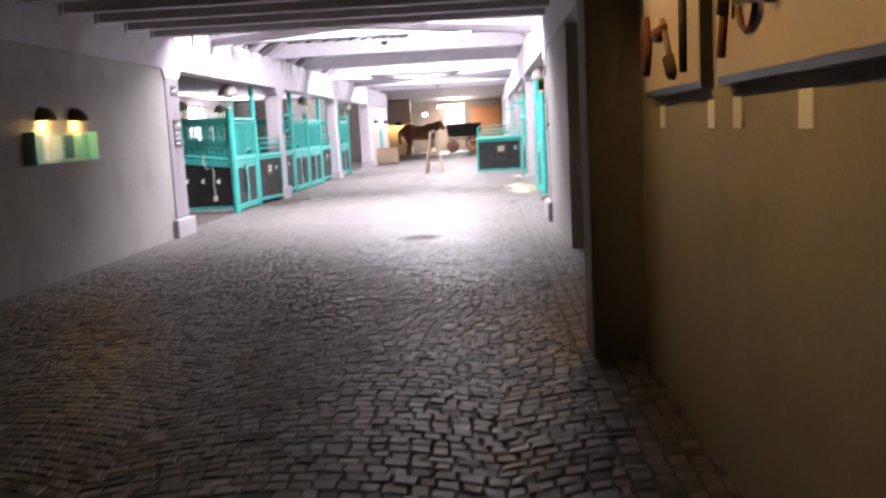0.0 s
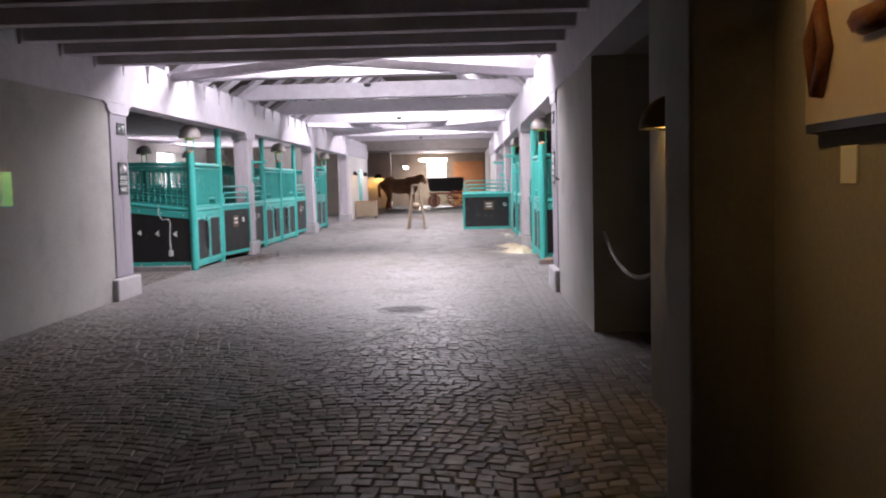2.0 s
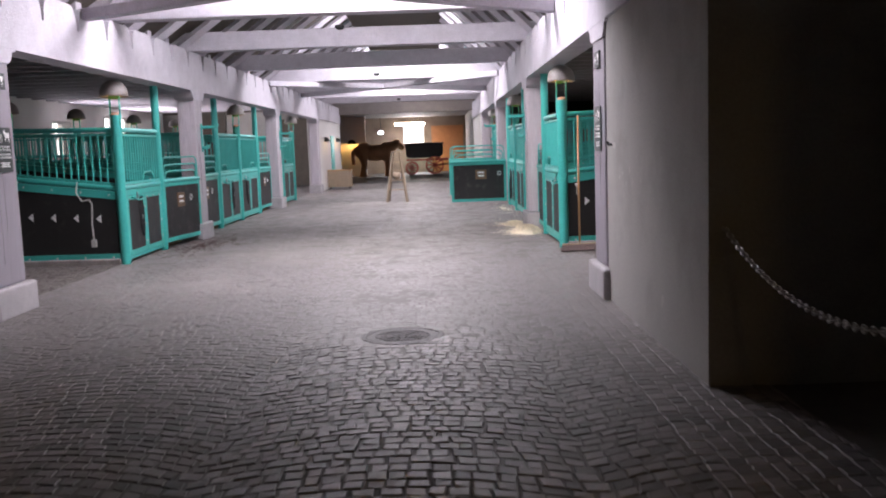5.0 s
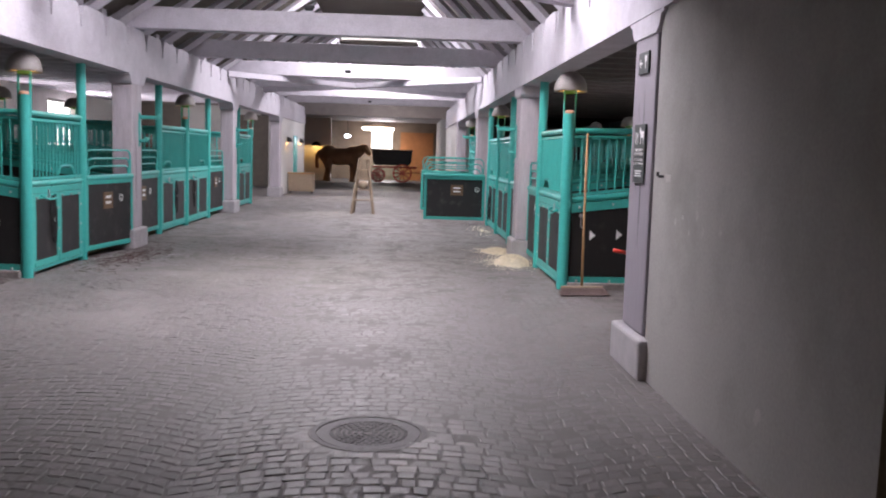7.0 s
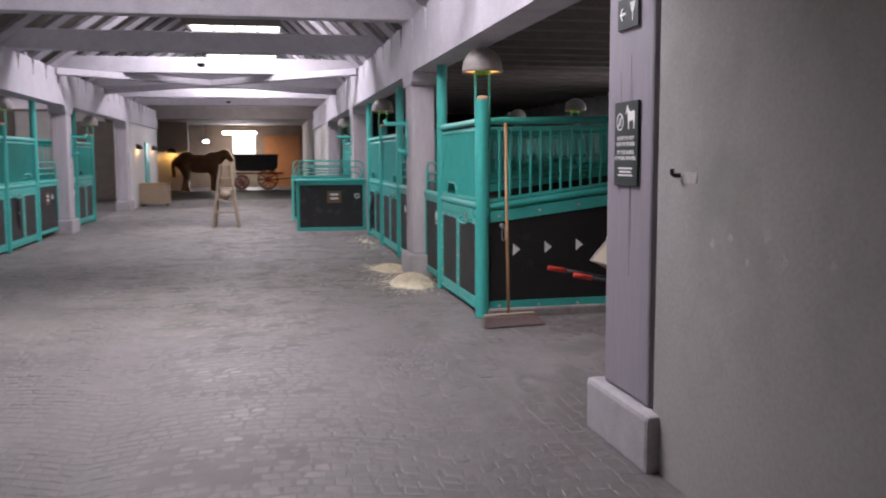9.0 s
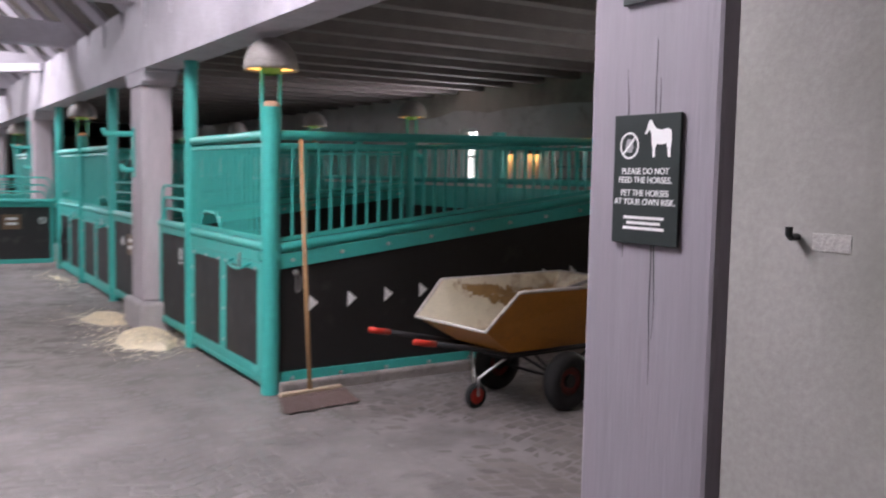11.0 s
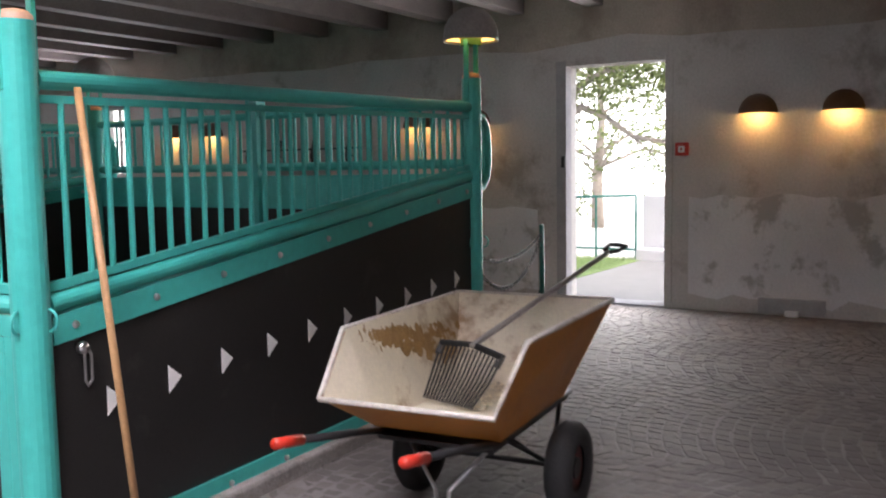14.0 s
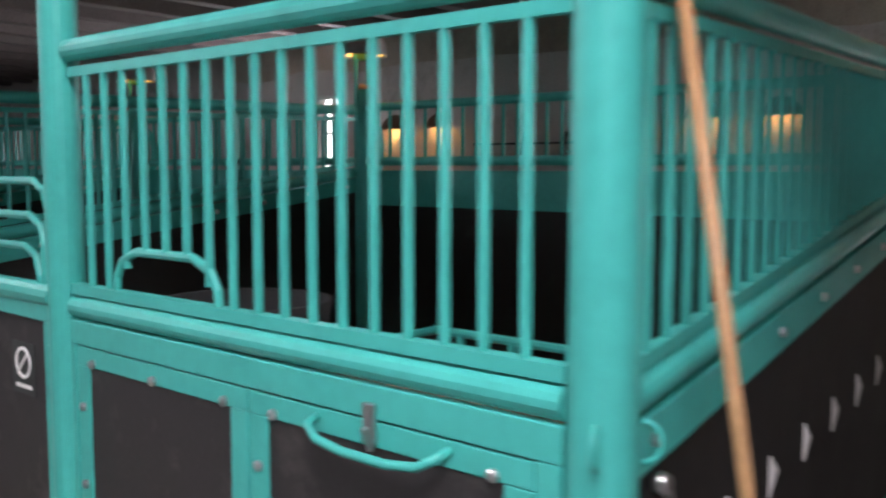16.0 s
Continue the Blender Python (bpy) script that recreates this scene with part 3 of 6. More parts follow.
def half_gate(x, y, length, s, rz=0, label="low teal stall gate with curved rails on top", plaques=True):
    t = thing("half_gate", (x, y, 0), label, "gate", "low stall gates", rz=rz)
    a, b = 0.07, length
    f = -s
    bm = bmesh.new()
    for lo, hi in (((-0.025, a, 0.10), (0.025, b, 0.17)), ((-0.025, a, 0.17), (0.025, a + 0.06, 1.02)), ((-0.025, b - 0.06, 0.17), (0.025, b, 1.02)), ((-0.025, a, 1.02), (0.025, b, 1.08))):
        box(bm, lo, hi, 0.005)
    part("frame", bm, M_TEAL, t)
    bm = bmesh.new()
    tube(bm, (0, a, 1.11), (0, b, 1.11), 0.042, 12)
    part("top_rail", bm, M_TEAL, t)
    part("board", boxes(((-0.012, a + 0.05, 0.16), (0.012, b - 0.05, 1.03))), M_GREYB, t, "scuffed dark board")
    for k, (ins, z) in enumerate(((0.0, 1.50), (0.06, 1.38), (0.12, 1.27))):
        bm = bmesh.new()
        y0, y1 = a + 0.04 + ins * 0.6, b - 0.04 - ins * 0.6
        pipe(bm, [(0, y0, 1.11), (0, y0, z - 0.10), (0, y0 + 0.03, z - 0.03), (0, y0 + 0.10, z), (0, y1 - 0.10, z), (0, y1 - 0.03, z - 0.03), (0, y1, z - 0.10), (0, y1, 1.11)], 0.014, 8)
        part("hoop", bm, M_TEAL, t)
    if plaques == "ring":
        part("sticker", boxes(((f * 0.012, 0.225, 0.735), (f * 0.015, 0.395, 0.925))), M_SIGN, t, "dark warning sticker")
        part("warning_ring", lathe(bmesh.new(), [(0.058, 0), (0.058, 0.004), (0.046, 0.004), (0.046, 0)], 24, Matrix.Translation((f * 0.015, 0.31, 0.85)) @ Matrix.Rotation(radians(90 * f), 4, "Y")), M_PRINT, t, "white ring of a warning sticker")
        part("warning_bar", tube(bmesh.new(), (f * 0.018, 0.275, 0.885), (f * 0.018, 0.345, 0.815), 0.005, 6), M_PRINT, t)
        part("small_print", boxes(((f * 0.015, 0.25, 0.757), (f * 0.0165, 0.37, 0.772))), M_PRINT, t, "small illegible line of print")
        for zz in (0.30, 0.85):
            part("hinge", boxes(((f * 0.0, -0.01, zz), (f * 0.045, 0.075, zz + 0.10)), bevel=0.006), M_TEAL, t)
    elif plaques:
        a = 0.07 + max(0, (length - 1.5) / 2) - max(0, (1.25 - length))
        ring_y = a + 1.05 if rz < 45 else a + 0.18
        bm = boxes(((f * 0.012, a + 0.50, 0.66), (f * 0.02, a + 0.78, 0.90)))
        part("name_plate", bm, M_NAME, t, "brown wooden name plate")
        for zz in (0.83, 0.75):
            part("plate_writing", boxes(((f * 0.02, a + 0.56, zz - 0.02), (f * 0.0225, a + 0.72, zz + 0.02))), M_PRINT, t, "pale illegible line of writing")
        bm = bmesh.new()
        lathe(bm, [(0.055, 0), (0.055, 0.004), (0.042, 0.004), (0.042, 0)], 20, Matrix.Translation((f * 0.012, ring_y, 0.80)) @ Matrix.Rotation(radians(90 * f), 4, "Y"))
        part("warning_ring", bm, M_PRINT, t, "white ring of a warning sticker")
        bm = bmesh.new()
        tube(bm, (f * 0.014, ring_y - 0.03, 0.77), (f * 0.014, ring_y + 0.03, 0.83), 0.005, 6)
        part("warning_bar", bm, M_PRINT, t)
    return t


def partition(x, y, s, length, full=True, skew=0.0, group="stall partitions", triangles=0):
    """Runs into the stall from the front; its lower rail climbs towards the back."""
    t = thing("stall_partition", (x, y, 0), "teal barred partition above a black board, rising to the back", "partition", group)

    def P(u, z, v=0.0):
        return (s * u, skew * u + v, z)
    a, b = 0.07, length - 0.05
    z0, z1 = 1.088, 1.515
    bm = bmesh.new()
    tube(bm, P(a, ZT), P(b, ZT + 0.075), 0.036, 14)
    part("top_rail", bm, M_TEAL, t)
    bm = bmesh.new()
    tube(bm, P(a, z0 + 0.0), P(b, z1), 0.038, 14)
    part("lower_rail", bm, M_TEAL, t)

    def strip(name, za, zb, ha, material, v0, v1, label=""):
        bm = bmesh.new()
        prism(bm, [(s * a, za), (s * b, zb), (s * b, zb + ha), (s * a, za + ha)], "y", v0, v1)
        o = part(name, bm, material, t, label)
        if skew:
            o.matrix_basis = Matrix.Rotation(math.atan(skew) * s, 4, "Z")
        return o
    strip("upper_flat", ZT - 0.085, ZT - 0.01, 0.03, M_TEAL, -0.012, 0.012)
    strip("lower_flat", z0 + 0.045, z1 + 0.045, 0.033, M_TEAL, -0.014, 0.014)
    strip("band", z0 - 0.155, z1 - 0.155, 0.11, M_TEAL, -0.03, 0.03)
    bm = bmesh.new()
    prism(bm, [(s * a, 0.10), (s * b, 0.10), (s * b, z1 - 0.10), (s * a, z0 - 0.10)], "y", -0.014, 0.014)
    o = part("board", bm, M_BLACK, t, "scratched black board")
    o.matrix_basis = Matrix.Rotation(math.atan(skew) * s, 4, "Z")
    strip("foot_rail", 0.055, 0.055, 0.10, M_TEAL, -0.028, 0.028)
    n = round((b - a) / 0.106)
    for i in range(1, n):
        u = a + (b - a) * i / n
        zl = z0 + (z1 - z0) * (u - a) / (b - a) + 0.06
        share("bar", BAR, t, Matrix.Translation(P(u, zl)) @ Matrix.Diagonal((1, 1, ZT - 0.06 + 0.075 * (u - a) / (b - a) - zl, 1)))
    for k in range(9):
        u = a + 0.10 + (b - a - 0.2) * k / 8
        zz = z0 - 0.10 + (z1 - z0) * (u - a) / (b - a)
        share("rivet", RIV, t, Matrix.Translation(P(u, zz, -0.03)) @ Matrix.Rotation(radians(90), 4, "X"))
        share("rivet", RIV, t, Matrix.Translation(P(u, 0.105, -0.03)) @ Matrix.Rotation(radians(90), 4, "X"))
    for k in range(triangles):
        u = 0.343 + k * 0.333
        bm = bmesh.new()
        zc = 0.664 + 0.0155 * k
        prism(bm, [(s * (u - 0.03), zc - 0.06), (s * (u + 0.045), zc), (s * (u - 0.03), zc + 0.06)], "y", -0.019, -0.0145)
        o = part("reflector", bm, M_PRINT, t, "white triangular reflector")
        o.matrix_basis = Matrix.Rotation(math.atan(skew) * s, 4, "Z")
    # rounded end loop at the back
    bm = bmesh.new()
    e = length + 0.05
    pipe(bm, [P(e, 1.95), P(e + 0.10, 1.93), P(e + 0.17, 1.86), P(e + 0.19, 1.75), P(e + 0.19, 1.62), P(e + 0.17, 1.51), P(e + 0.10, 1.44), P(e, 1.42)], 0.036, 10)
    part("end_loop", bm, M_TEAL, t)
    for du in (0.06, 0.12):
        share("bar", BAR, t, Matrix.Translation(P(e + du, 1.43)) @ Matrix.Diagonal((1, 1, 0.5, 1)))
    return t


def rear_fence(x, y, length, s):
    t = thing("stall_rear_fence", (x, y, 0), "teal barred rear stall fence above a black board", "fence", "rear stall fences")
    a, b = 0.06, length - 0.06
    bm = bmesh.new()
    tube(bm, (0, a, 2.02), (0, b, 2.02), 0.032, 12)
    part("top_rail", bm, M_TEAL, t)
    bm = bmesh.new()
    tube(bm, (0, a, 1.60), (0, b, 1.60), 0.034, 12)
    part("lower_rail", bm, M_TEAL, t)
    part("band", boxes(((-0.02, a, 1.26), (0.02, b, 1.53))), M_TEAL, t)
    part("board", boxes(((-0.012, a, 0.08), (0.012, b, 1.26))), M_BLACK, t, "black board")
    part("middle_post", boxes(((-0.06, (a + b) / 2 - 0.06, -0.01), (0.06, (a + b) / 2 + 0.06, 2.16)), bevel=0.006), M_TEAL, t)
    n = round((b - a) / 0.12)
    for i in range(1, n):
        share("bar", BAR, t, Matrix.Translation((0, a + (b - a) * i / n, 1.62)) @ Matrix.Diagonal((1, 1, 0.39, 1)))
    return t


M_NAME = mat("brown_name_plate", (0.17, 0.10, 0.055), 0.5, var=0.2, bump=0.05)
SK = 0.057
for s, x in ((1, XR), (-1, XL)):
    C1, T1, PA, PB, T2 = (18.45, 20.50, 21.85, 29.93, 23.94) if s > 0 else (18.30, 20.14, 21.9, 30.15, 24.05)
    # first stall
    lamp_post(x, C1, s)
    lamp_post(x + s * 3.63, C1 + SK * 3.63, s, 2.20)
    partition(x, C1, s, 3.63, skew=SK, triangles=10, group="first stall partitions")
    front_panel(x, C1, T1 - C1, s)
    tall_post(x, T1)
    half_gate(x, T1, PA - 0.27 - T1, s, 0 if s > 0 else -9, plaques="ring" if s > 0 else True)
    # second bay
    half_gate(x, PA + 0.27, T2 - PA - 0.34, s)
    tall_post(x, T2)
    front_panel(x, T2, 26.03 - T2, s, False)
    lamp_post(x, 26.03, s)
    front_panel(x, 26.03, 2.09, s)
    tall_post(x, 28.13)
    # third bay
    tall_post(x, 31.78)
    front_panel(x, 31.78, 2.02, s, False)
    lamp_post(x, 33.80, s)
    if s < 0:
        half_gate(x, 28.13, PB - 0.30 - 28.13, s)
        half_gate(x, PB + 0.27, 31.70 - PB - 0.27, s)
    else:
        half_gate(x - 0.02, 28.20, 1.46, 1, 90, "low teal stall gate swung open across the passage")
        half_gate(x - 0.02, 31.70, 1.46, 1, 90, "low teal stall gate swung open farther along")
    for yy in (22.75, 26.03, 29.93):
        partition(x, yy, s, 3.55)
        lamp_post(x + s * 3.60, yy, s, 2.16)
    partition(x, 33.8, s, 3.55)
    lamp_post(x + s * 3.60, 33.8, s, 2.16)
    for y0, y1 in ((C1 + SK * 3.63, 22.75), (22.75, 26.03), (26.03, 29.93), (29.93, 33.8)):
        rear_fence(x + s * 3.60, y0, y1 - y0, s)
    # kerb under the first partition
    k = struct("kerb_" + ("east" if s > 0 else "west"), boxes(((x + s * 0.05, C1 - 0.085, -0.02), (x + s * 5.25, C1 + 0.38, 0.085)), bevel=0.02), M_KERB, "rough concrete kerb under the partition", "kerb")
    k.matrix_world = Matrix.Translation((x, C1, 0)) @ Matrix.Rotation(math.atan(SK) * s, 4, "Z") @ Matrix.Translation((-x, -C1, 0))
for o in (BAR, RIV):
    bpy.data.objects.remove(o)

# ---- wall lamps ----


def wall_lamp(x, y, z, nx, r=0.15, watts=6.0, label="black half-dome wall lamp glowing warm below", shade=None):
    """z: rim; nx: the way out of the wall along x."""
    t = thing("wall_lamp", (x, y, z), label, "lamp", "half-dome wall lamps")
    bm = bmesh.new()
    n = 14
    rows_ = []
    for i in range(9):
        a = i * math.pi / 16
        rr, zz = r * math.cos(a), r * 1.05 * math.sin(a)
        rows_.append([bm.verts.new((nx * (rr * math.sin(k * math.pi / n) * 1.15), -rr * math.cos(k * math.pi / n), zz)) for k in range(n + 1)])
    for r0, r1 in zip(rows_, rows_[1:]):
        for k in range(n):
            bm.faces.new((r0[k], r0[k + 1], r1[k + 1], r1[k]))
    bm.faces.new(rows_[-1])
    bmesh.ops.solidify(bm, geom=bm.faces[:], thickness=0.006)
    part("shade", bm, shade or M_DARK, t, smooth=True)
    bm = bmesh.new()
    vs = [bm.verts.new((nx * 0.93 * r * math.sin(k * math.pi / n) * 1.15, -0.93 * r * math.cos(k * math.pi / n), 0.015)) for k in range(n + 1)]
    bm.faces.new(vs)
    part("light_opening", bm, M_WARM, t, "warm glowing lamp opening")
    bulb("wall_lamp_light", (x + nx * r * 0.6, y, z - 0.03), watts)
    return t


wall_lamp(FR + 0.01, 7.30, 1.77, -1, 0.19, 1.45)
wall_lamp(FL - 0.02, 10.0, 1.83, 1, 0.15, 1.0)
wall_lamp(FL - 0.02, 10.8, 1.83, 1, 0.15, 1.0)
for yy, ty in ((1.9, 2.1), (3.3, 3.4), (4.7, 4.7)):
    t = thing("ceiling_spot", (-0.15, yy, 3.10), "small dark spotlight under a ceiling joist", "lamp", "spotlights over the panels")
    part("head", tube(bmesh.new(), (0, 0, 0), (0.07, 0, -0.13), 0.045, 14), M_DARK, t)
    part("stem", tube(bmesh.new(), (0, 0, 0), (0, 0, 0.25), 0.012, 8), M_DARK, t)
    d = bpy.data.lights.new("panel_spot_light", "SPOT")
    d.energy, d.color, d.spot_size, d.spot_blend, d.shadow_soft_size = 9.0, (1.0, 0.56, 0.18), radians(70), 1.0, 0.04
    new("panel_spot_light", d).matrix_world = look((-0.05, yy, 2.92), (1.2, ty, 1.85))
for yy in (16.78, 17.59, 20.92, 21.76, 25.4, 26.22):
    wall_lamp(OR, yy, 2.075, -1, 0.195, 0.75, "brown half-dome wall lamp glowing warm below", M_BROWNLAMP)

# ---- things by the first stall ----


def wheelbarrow():
    t = thing("wheelbarrow", (3.10, 17.53, 0), "orange stable wheelbarrow with stained white tray and red grips", "wheelbarrow", rz=6)
    side = [(-0.78, 0.61), (-0.47, 0.42), (0.36, 0.42), (0.74, 0.86), (-0.52, 0.86)]
    wid = [0.40, 0.30, 0.30, 0.45, 0.44]

    def shell(inset, dz):
        bm = bmesh.new()
        L = [bm.verts.new((x + (inset if x < 0 else -inset), w - inset, z + dz)) for (x, z), w in zip(side, wid)]
        R = [bm.verts.new((x + (inset if x < 0 else -inset), -w + inset, z + dz)) for (x, z), w in zip(side, wid)]
        bm.faces.new(L)
        bm.faces.new(R[::-1])
        for i, j in ((0, 1), (1, 2), (2, 3)):
            bm.faces.new((L[i], L[j], R[j], R[i]))
        return bm
    part("tray", shell(0.0, 0.0), M_ORANGE, t, "orange painted tray outside")
    bm = shell(0.012, 0.006)
    part("tray_lining", bm, M_TRAY, t, "stained off-white tray inside")
    rs = random.Random(17)
    bm = bmesh.new()
    for k in range(260):
        # flat dried splashes just proud of the far side and the end of the lining
        u = rs.betavariate(1.2, 2.2)
        z = 0.82 - 0.34 * u * rs.uniform(0.35, 1.0) + rs.gauss(0, 0.012)
        z = min(0.84, max(0.47, z))
        w, hh = rs.uniform(0.006, 0.045), rs.uniform(0.008, 0.035)
        yy = 0.281 + (z - 0.426) * (0.15 / 0.44)
        x = -0.44 + (0.60 + 0.55 * (z - 0.42)) * u * 1.45
        pts = [bm.verts.new((x + w * math.cos(a * math.tau / 7) * rs.uniform(0.6, 1.2), yy + hh * math.sin(a * math.tau / 7) * 0.34, z + hh * math.sin(a * math.tau / 7) * rs.uniform(0.7, 1.3))) for a in range(7)]
        bm.faces.new(pts)
    tagged(part("stain", bm, M_STAIN, t), "dried ochre stains inside the tray", kind="stuff")
    bm = bmesh.new()
    rim = [(-0.78, 0.40, 0.61), (-0.52, 0.44, 0.865), (0.74, 0.45, 0.865), (0.74, -0.45, 0.865), (-0.52, -0.44, 0.865), (-0.78, -0.40, 0.61), (-0.78, 0.40, 0.61)]
    pipe(bm, rim, 0.013, 8)
    part("rim", bm, M_TRAYRIM, t, "chipped pale tray rim", True)
    for sgn in (-1, 1):
        bm = bmesh.new()
        pipe(bm, [(0.55, 0.27 * sgn, 0.40), (-0.45, 0.27 * sgn, 0.40), (-0.75, 0.27 * sgn, 0.47), (-1.12, 0.27 * sgn, 0.545)], 0.017, 8)
        part("handle_tube", bm, M_DARK, t, smooth=True)
        bm = bmesh.new()
        pipe(bm, [(-1.10, 0.27 * sgn, 0.541), (-1.27, 0.27 * sgn, 0.573)], 0.022, 10)
        part("grip", bm, M_RED, t, "red plastic grip", True)
        bm = bmesh.new()
        pipe(bm, [(-0.36, 0.27 * sgn, 0.40), (-0.07, -0.09 + 0.30 * sgn, 0.21), (0.40, 0.27 * sgn, 0.40)], 0.011, 6)
        part("strut", bm, M_DARK, t)
        w = part("wheel", lathe(bmesh.new(), [(0.05, -0.02), (0.105, -0.03), (0.11, 0.0), (0.105, 0.03), (0.05, 0.02)], 20), M_MUDRED, t, "muddy dark red wheel rim", True)
        w.matrix_basis = pose(-0.07, -0.09 + 0.38 * sgn, 0.21, 90, 0, 0)
        ty = part("tyre", lathe(bmesh.new(), [(0.102, -0.04), (0.14, -0.062), (0.18, -0.06), (0.207, -0.03), (0.212, 0.0), (0.207, 0.03), (0.18, 0.06), (0.14, 0.062), (0.102, 0.04)], 32), M_RUBBER, w, smooth=True)
        part("hub", tube(bmesh.new(), (0, 0, -0.04), (0, 0, 0.04), 0.05, 12), M_DARK, w)
    bm = bmesh.new()
    tube(bm, (-0.07, -0.45, 0.21), (-0.07, 0.27, 0.21), 0.012, 8)
    pipe(bm, [(-0.07, -0.36, 0.21), (-0.07, -0.05, 0.39), (-0.07, 0.20, 0.21)], 0.010, 6)
    part("axle", bm, M_DARK, t)
    part("carrier", boxes(((-0.50, -0.28, 0.375), (0.50, 0.28, 0.395))), M_DARK, t)
    bm = bmesh.new()
    for sgn in (-1, 1):
        pipe(bm, [(-0.44, -0.04 + 0.20 * sgn, 0.38), (-0.59, -0.08 + 0.03 * sgn, 0.22), (-0.59, -0.08 + 0.03 * sgn, 0.09)], 0.010, 6)
    part("caster_fork", bm, M_STEEL, t)
    w = part("caster_wheel", lathe(bmesh.new(), [(0.0, -0.015), (0.06, -0.018), (0.065, 0.0), (0.06, 0.018), (0.0, 0.015)], 18), M_RED, t, "small red caster wheel", True)
    w.matrix_basis = pose(-0.59, -0.08, 0.092, 90, 0, 0)
    part("caster_tyre", lathe(bmesh.new(), [(0.06, -0.022), (0.085, -0.020), (0.093, 0.0), (0.085, 0.020), (0.06, 0.022)], 22), M_RUBBER, w, smooth=True)
    return t


M_STAIN = mat("ochre_stain", (0.36, 0.22, 0.085), 0.7, var=0.3, scale=14, fine=90, bump=0.2)
M_TRAYRIM = mat("chipped_tray_rim", (0.62, 0.58, 0.52), 0.45, var=0.2, scale=20, bump=0.1, dirt=(0.25, 0.17, 0.10), dirt_amt=0.7, dirt_scale=8)
wheelbarrow()
# shavings in the tray
bm = bmesh.new()
rg = random.Random(5)
for i in range(260):
    u, v = rg.uniform(-0.1, 0.32), rg.uniform(-0.26, 0.10)
    p = Vector((3.10, 17.53, 0)) + Matrix.Rotation(radians(6), 3, "Z") @ Vector((u, v, 0.437 + rg.uniform(0, 0.03)))
    box(bm, (p.x - 0.012, p.y - 0.006, p.z), (p.x + 0.012, p.y + 0.006, p.z + 0.004))
tagged(part("spilled_shavings", bm, M_STRAW), "pale wood shavings left in the wheelbarrow tray", "shavings", kind="stuff")


def stable_fork():
    t = thing("manure_fork", (0, 0, 0), "black plastic manure fork with grey shaft resting in the wheelbarrow", "fork")
    g, n = Vector((4.50, 17.36, 1.10)), Vector((3.17, 17.60, 0.71))
    d = (g - n).normalized()
    bm = bmesh.new()
    pipe(bm, [n - d * 0.02, n + d * 0.4, g - d * 0.13], 0.015, 10)
    part("shaft", bm, M_GREYSHAFT, t, "worn grey shaft", True)
    a = Vector((0, 1, 0)) - d * d.y
    a.normalize()
    bm = bmesh.new()
    c = g - d * 0.13
    pipe(bm, [c, c + d * 0.04 + a * 0.045, c + d * 0.12 + a * 0.055, c + d * 0.13, c + d * 0.12 - a * 0.055, c + d * 0.04 - a * 0.045, c], 0.013, 8)
    part("grip", bm, M_DARK, t, "black D-shaped grip", True)
    # basket: crossbar, side lips and tines
    l, r = Vector((3.19, 17.80, 0.70)), Vector((3.13, 17.42, 0.67))
    bl, br = Vector((3.02, 17.80, 0.455)), Vector((2.96, 17.50, 0.450))
    bm = bmesh.new()
    pipe(bm, [l + (bl - l) * 0.2, l, (l + r) / 2 + Vector((0.02, 0, 0.02)), r, r + (br - r) * 0.2], 0.017, 8)
    part("crossbar", bm, M_DARK, t)
    for i in range(16):
        u = i / 15
        p, q = l.lerp(r, u), bl.lerp(br, u)
        bm = bmesh.new()
        pipe(bm, [p, p.lerp(q, 0.4) + Vector((-0.02, 0, -0.03)), q], 0.0065, 6)
        part("tine", bm, M_DARK, t)
    return t


M_GREYSHAFT = mat("grey_shaft", (0.30, 0.28, 0.26), 0.5, var=0.2, scale=20, bump=0.1)
stable_fork()


def broom():
    t = thing("broom", (1.56, 18.03, 0), "wooden stable broom with brown bristles leaning on the rail", "broom")
    bm = bmesh.new()
    pipe(bm, [(-0.005, 0.07, 0.08), (0.015, 0.22, 0.95), (0.045, 0.39, 1.90)], 0.0155, 10)
    part("handle", bm, M_WOOD, t, "reddish-brown wooden handle", True)
    turn = Matrix.Translation((0.0, 0.065, 0)) @ Matrix.Rotation(radians(9), 4, "Z")
    h = part("head", boxes(((-0.26, -0.028, 0.060), (0.26, 0.030, 0.092)), bevel=0.01), M_PALEWOOD, t, "pale worn wooden broom head")
    h.matrix_basis = turn
    bm = bmesh.new()
    rr = random.Random(8)
    for i in range(620):
        u, v = rr.uniform(-0.25, 0.25), rr.uniform(-0.026, 0.026)
        w = u * 1.18 - 0.04 + rr.uniform(-0.02, 0.02)
        pipe(bm, [(u, v, 0.068), (0.5 * (u + w), v - 0.11, 0.055 + v * 0.5), (w, v * 1.6 - 0.215, 0.006 + abs(v) * 0.4)], 0.0042, 4)
    b = part("bristles", bm, M_BRIST, t, "dense splayed dark brown bristles")
    b.matrix_basis = turn


broom()


LINK = bmesh.new()
pipe(LINK, [(0.017 * math.cos(k * math.tau / 10), 0, 0.026 * math.sin(k * math.tau / 10)) for k in range(11)], 0.004, 5)
LINK_OB = part("link_template", LINK, M_DULLSTEEL)
LINKD = bmesh.new()
pipe(LINKD, [(0.017 * math.cos(k * math.tau / 10), 0, 0.026 * math.sin(k * math.tau / 10)) for k in range(11)], 0.0045, 5)
LINKD_OB = part("dark_link_template", LINKD, M_DARK)


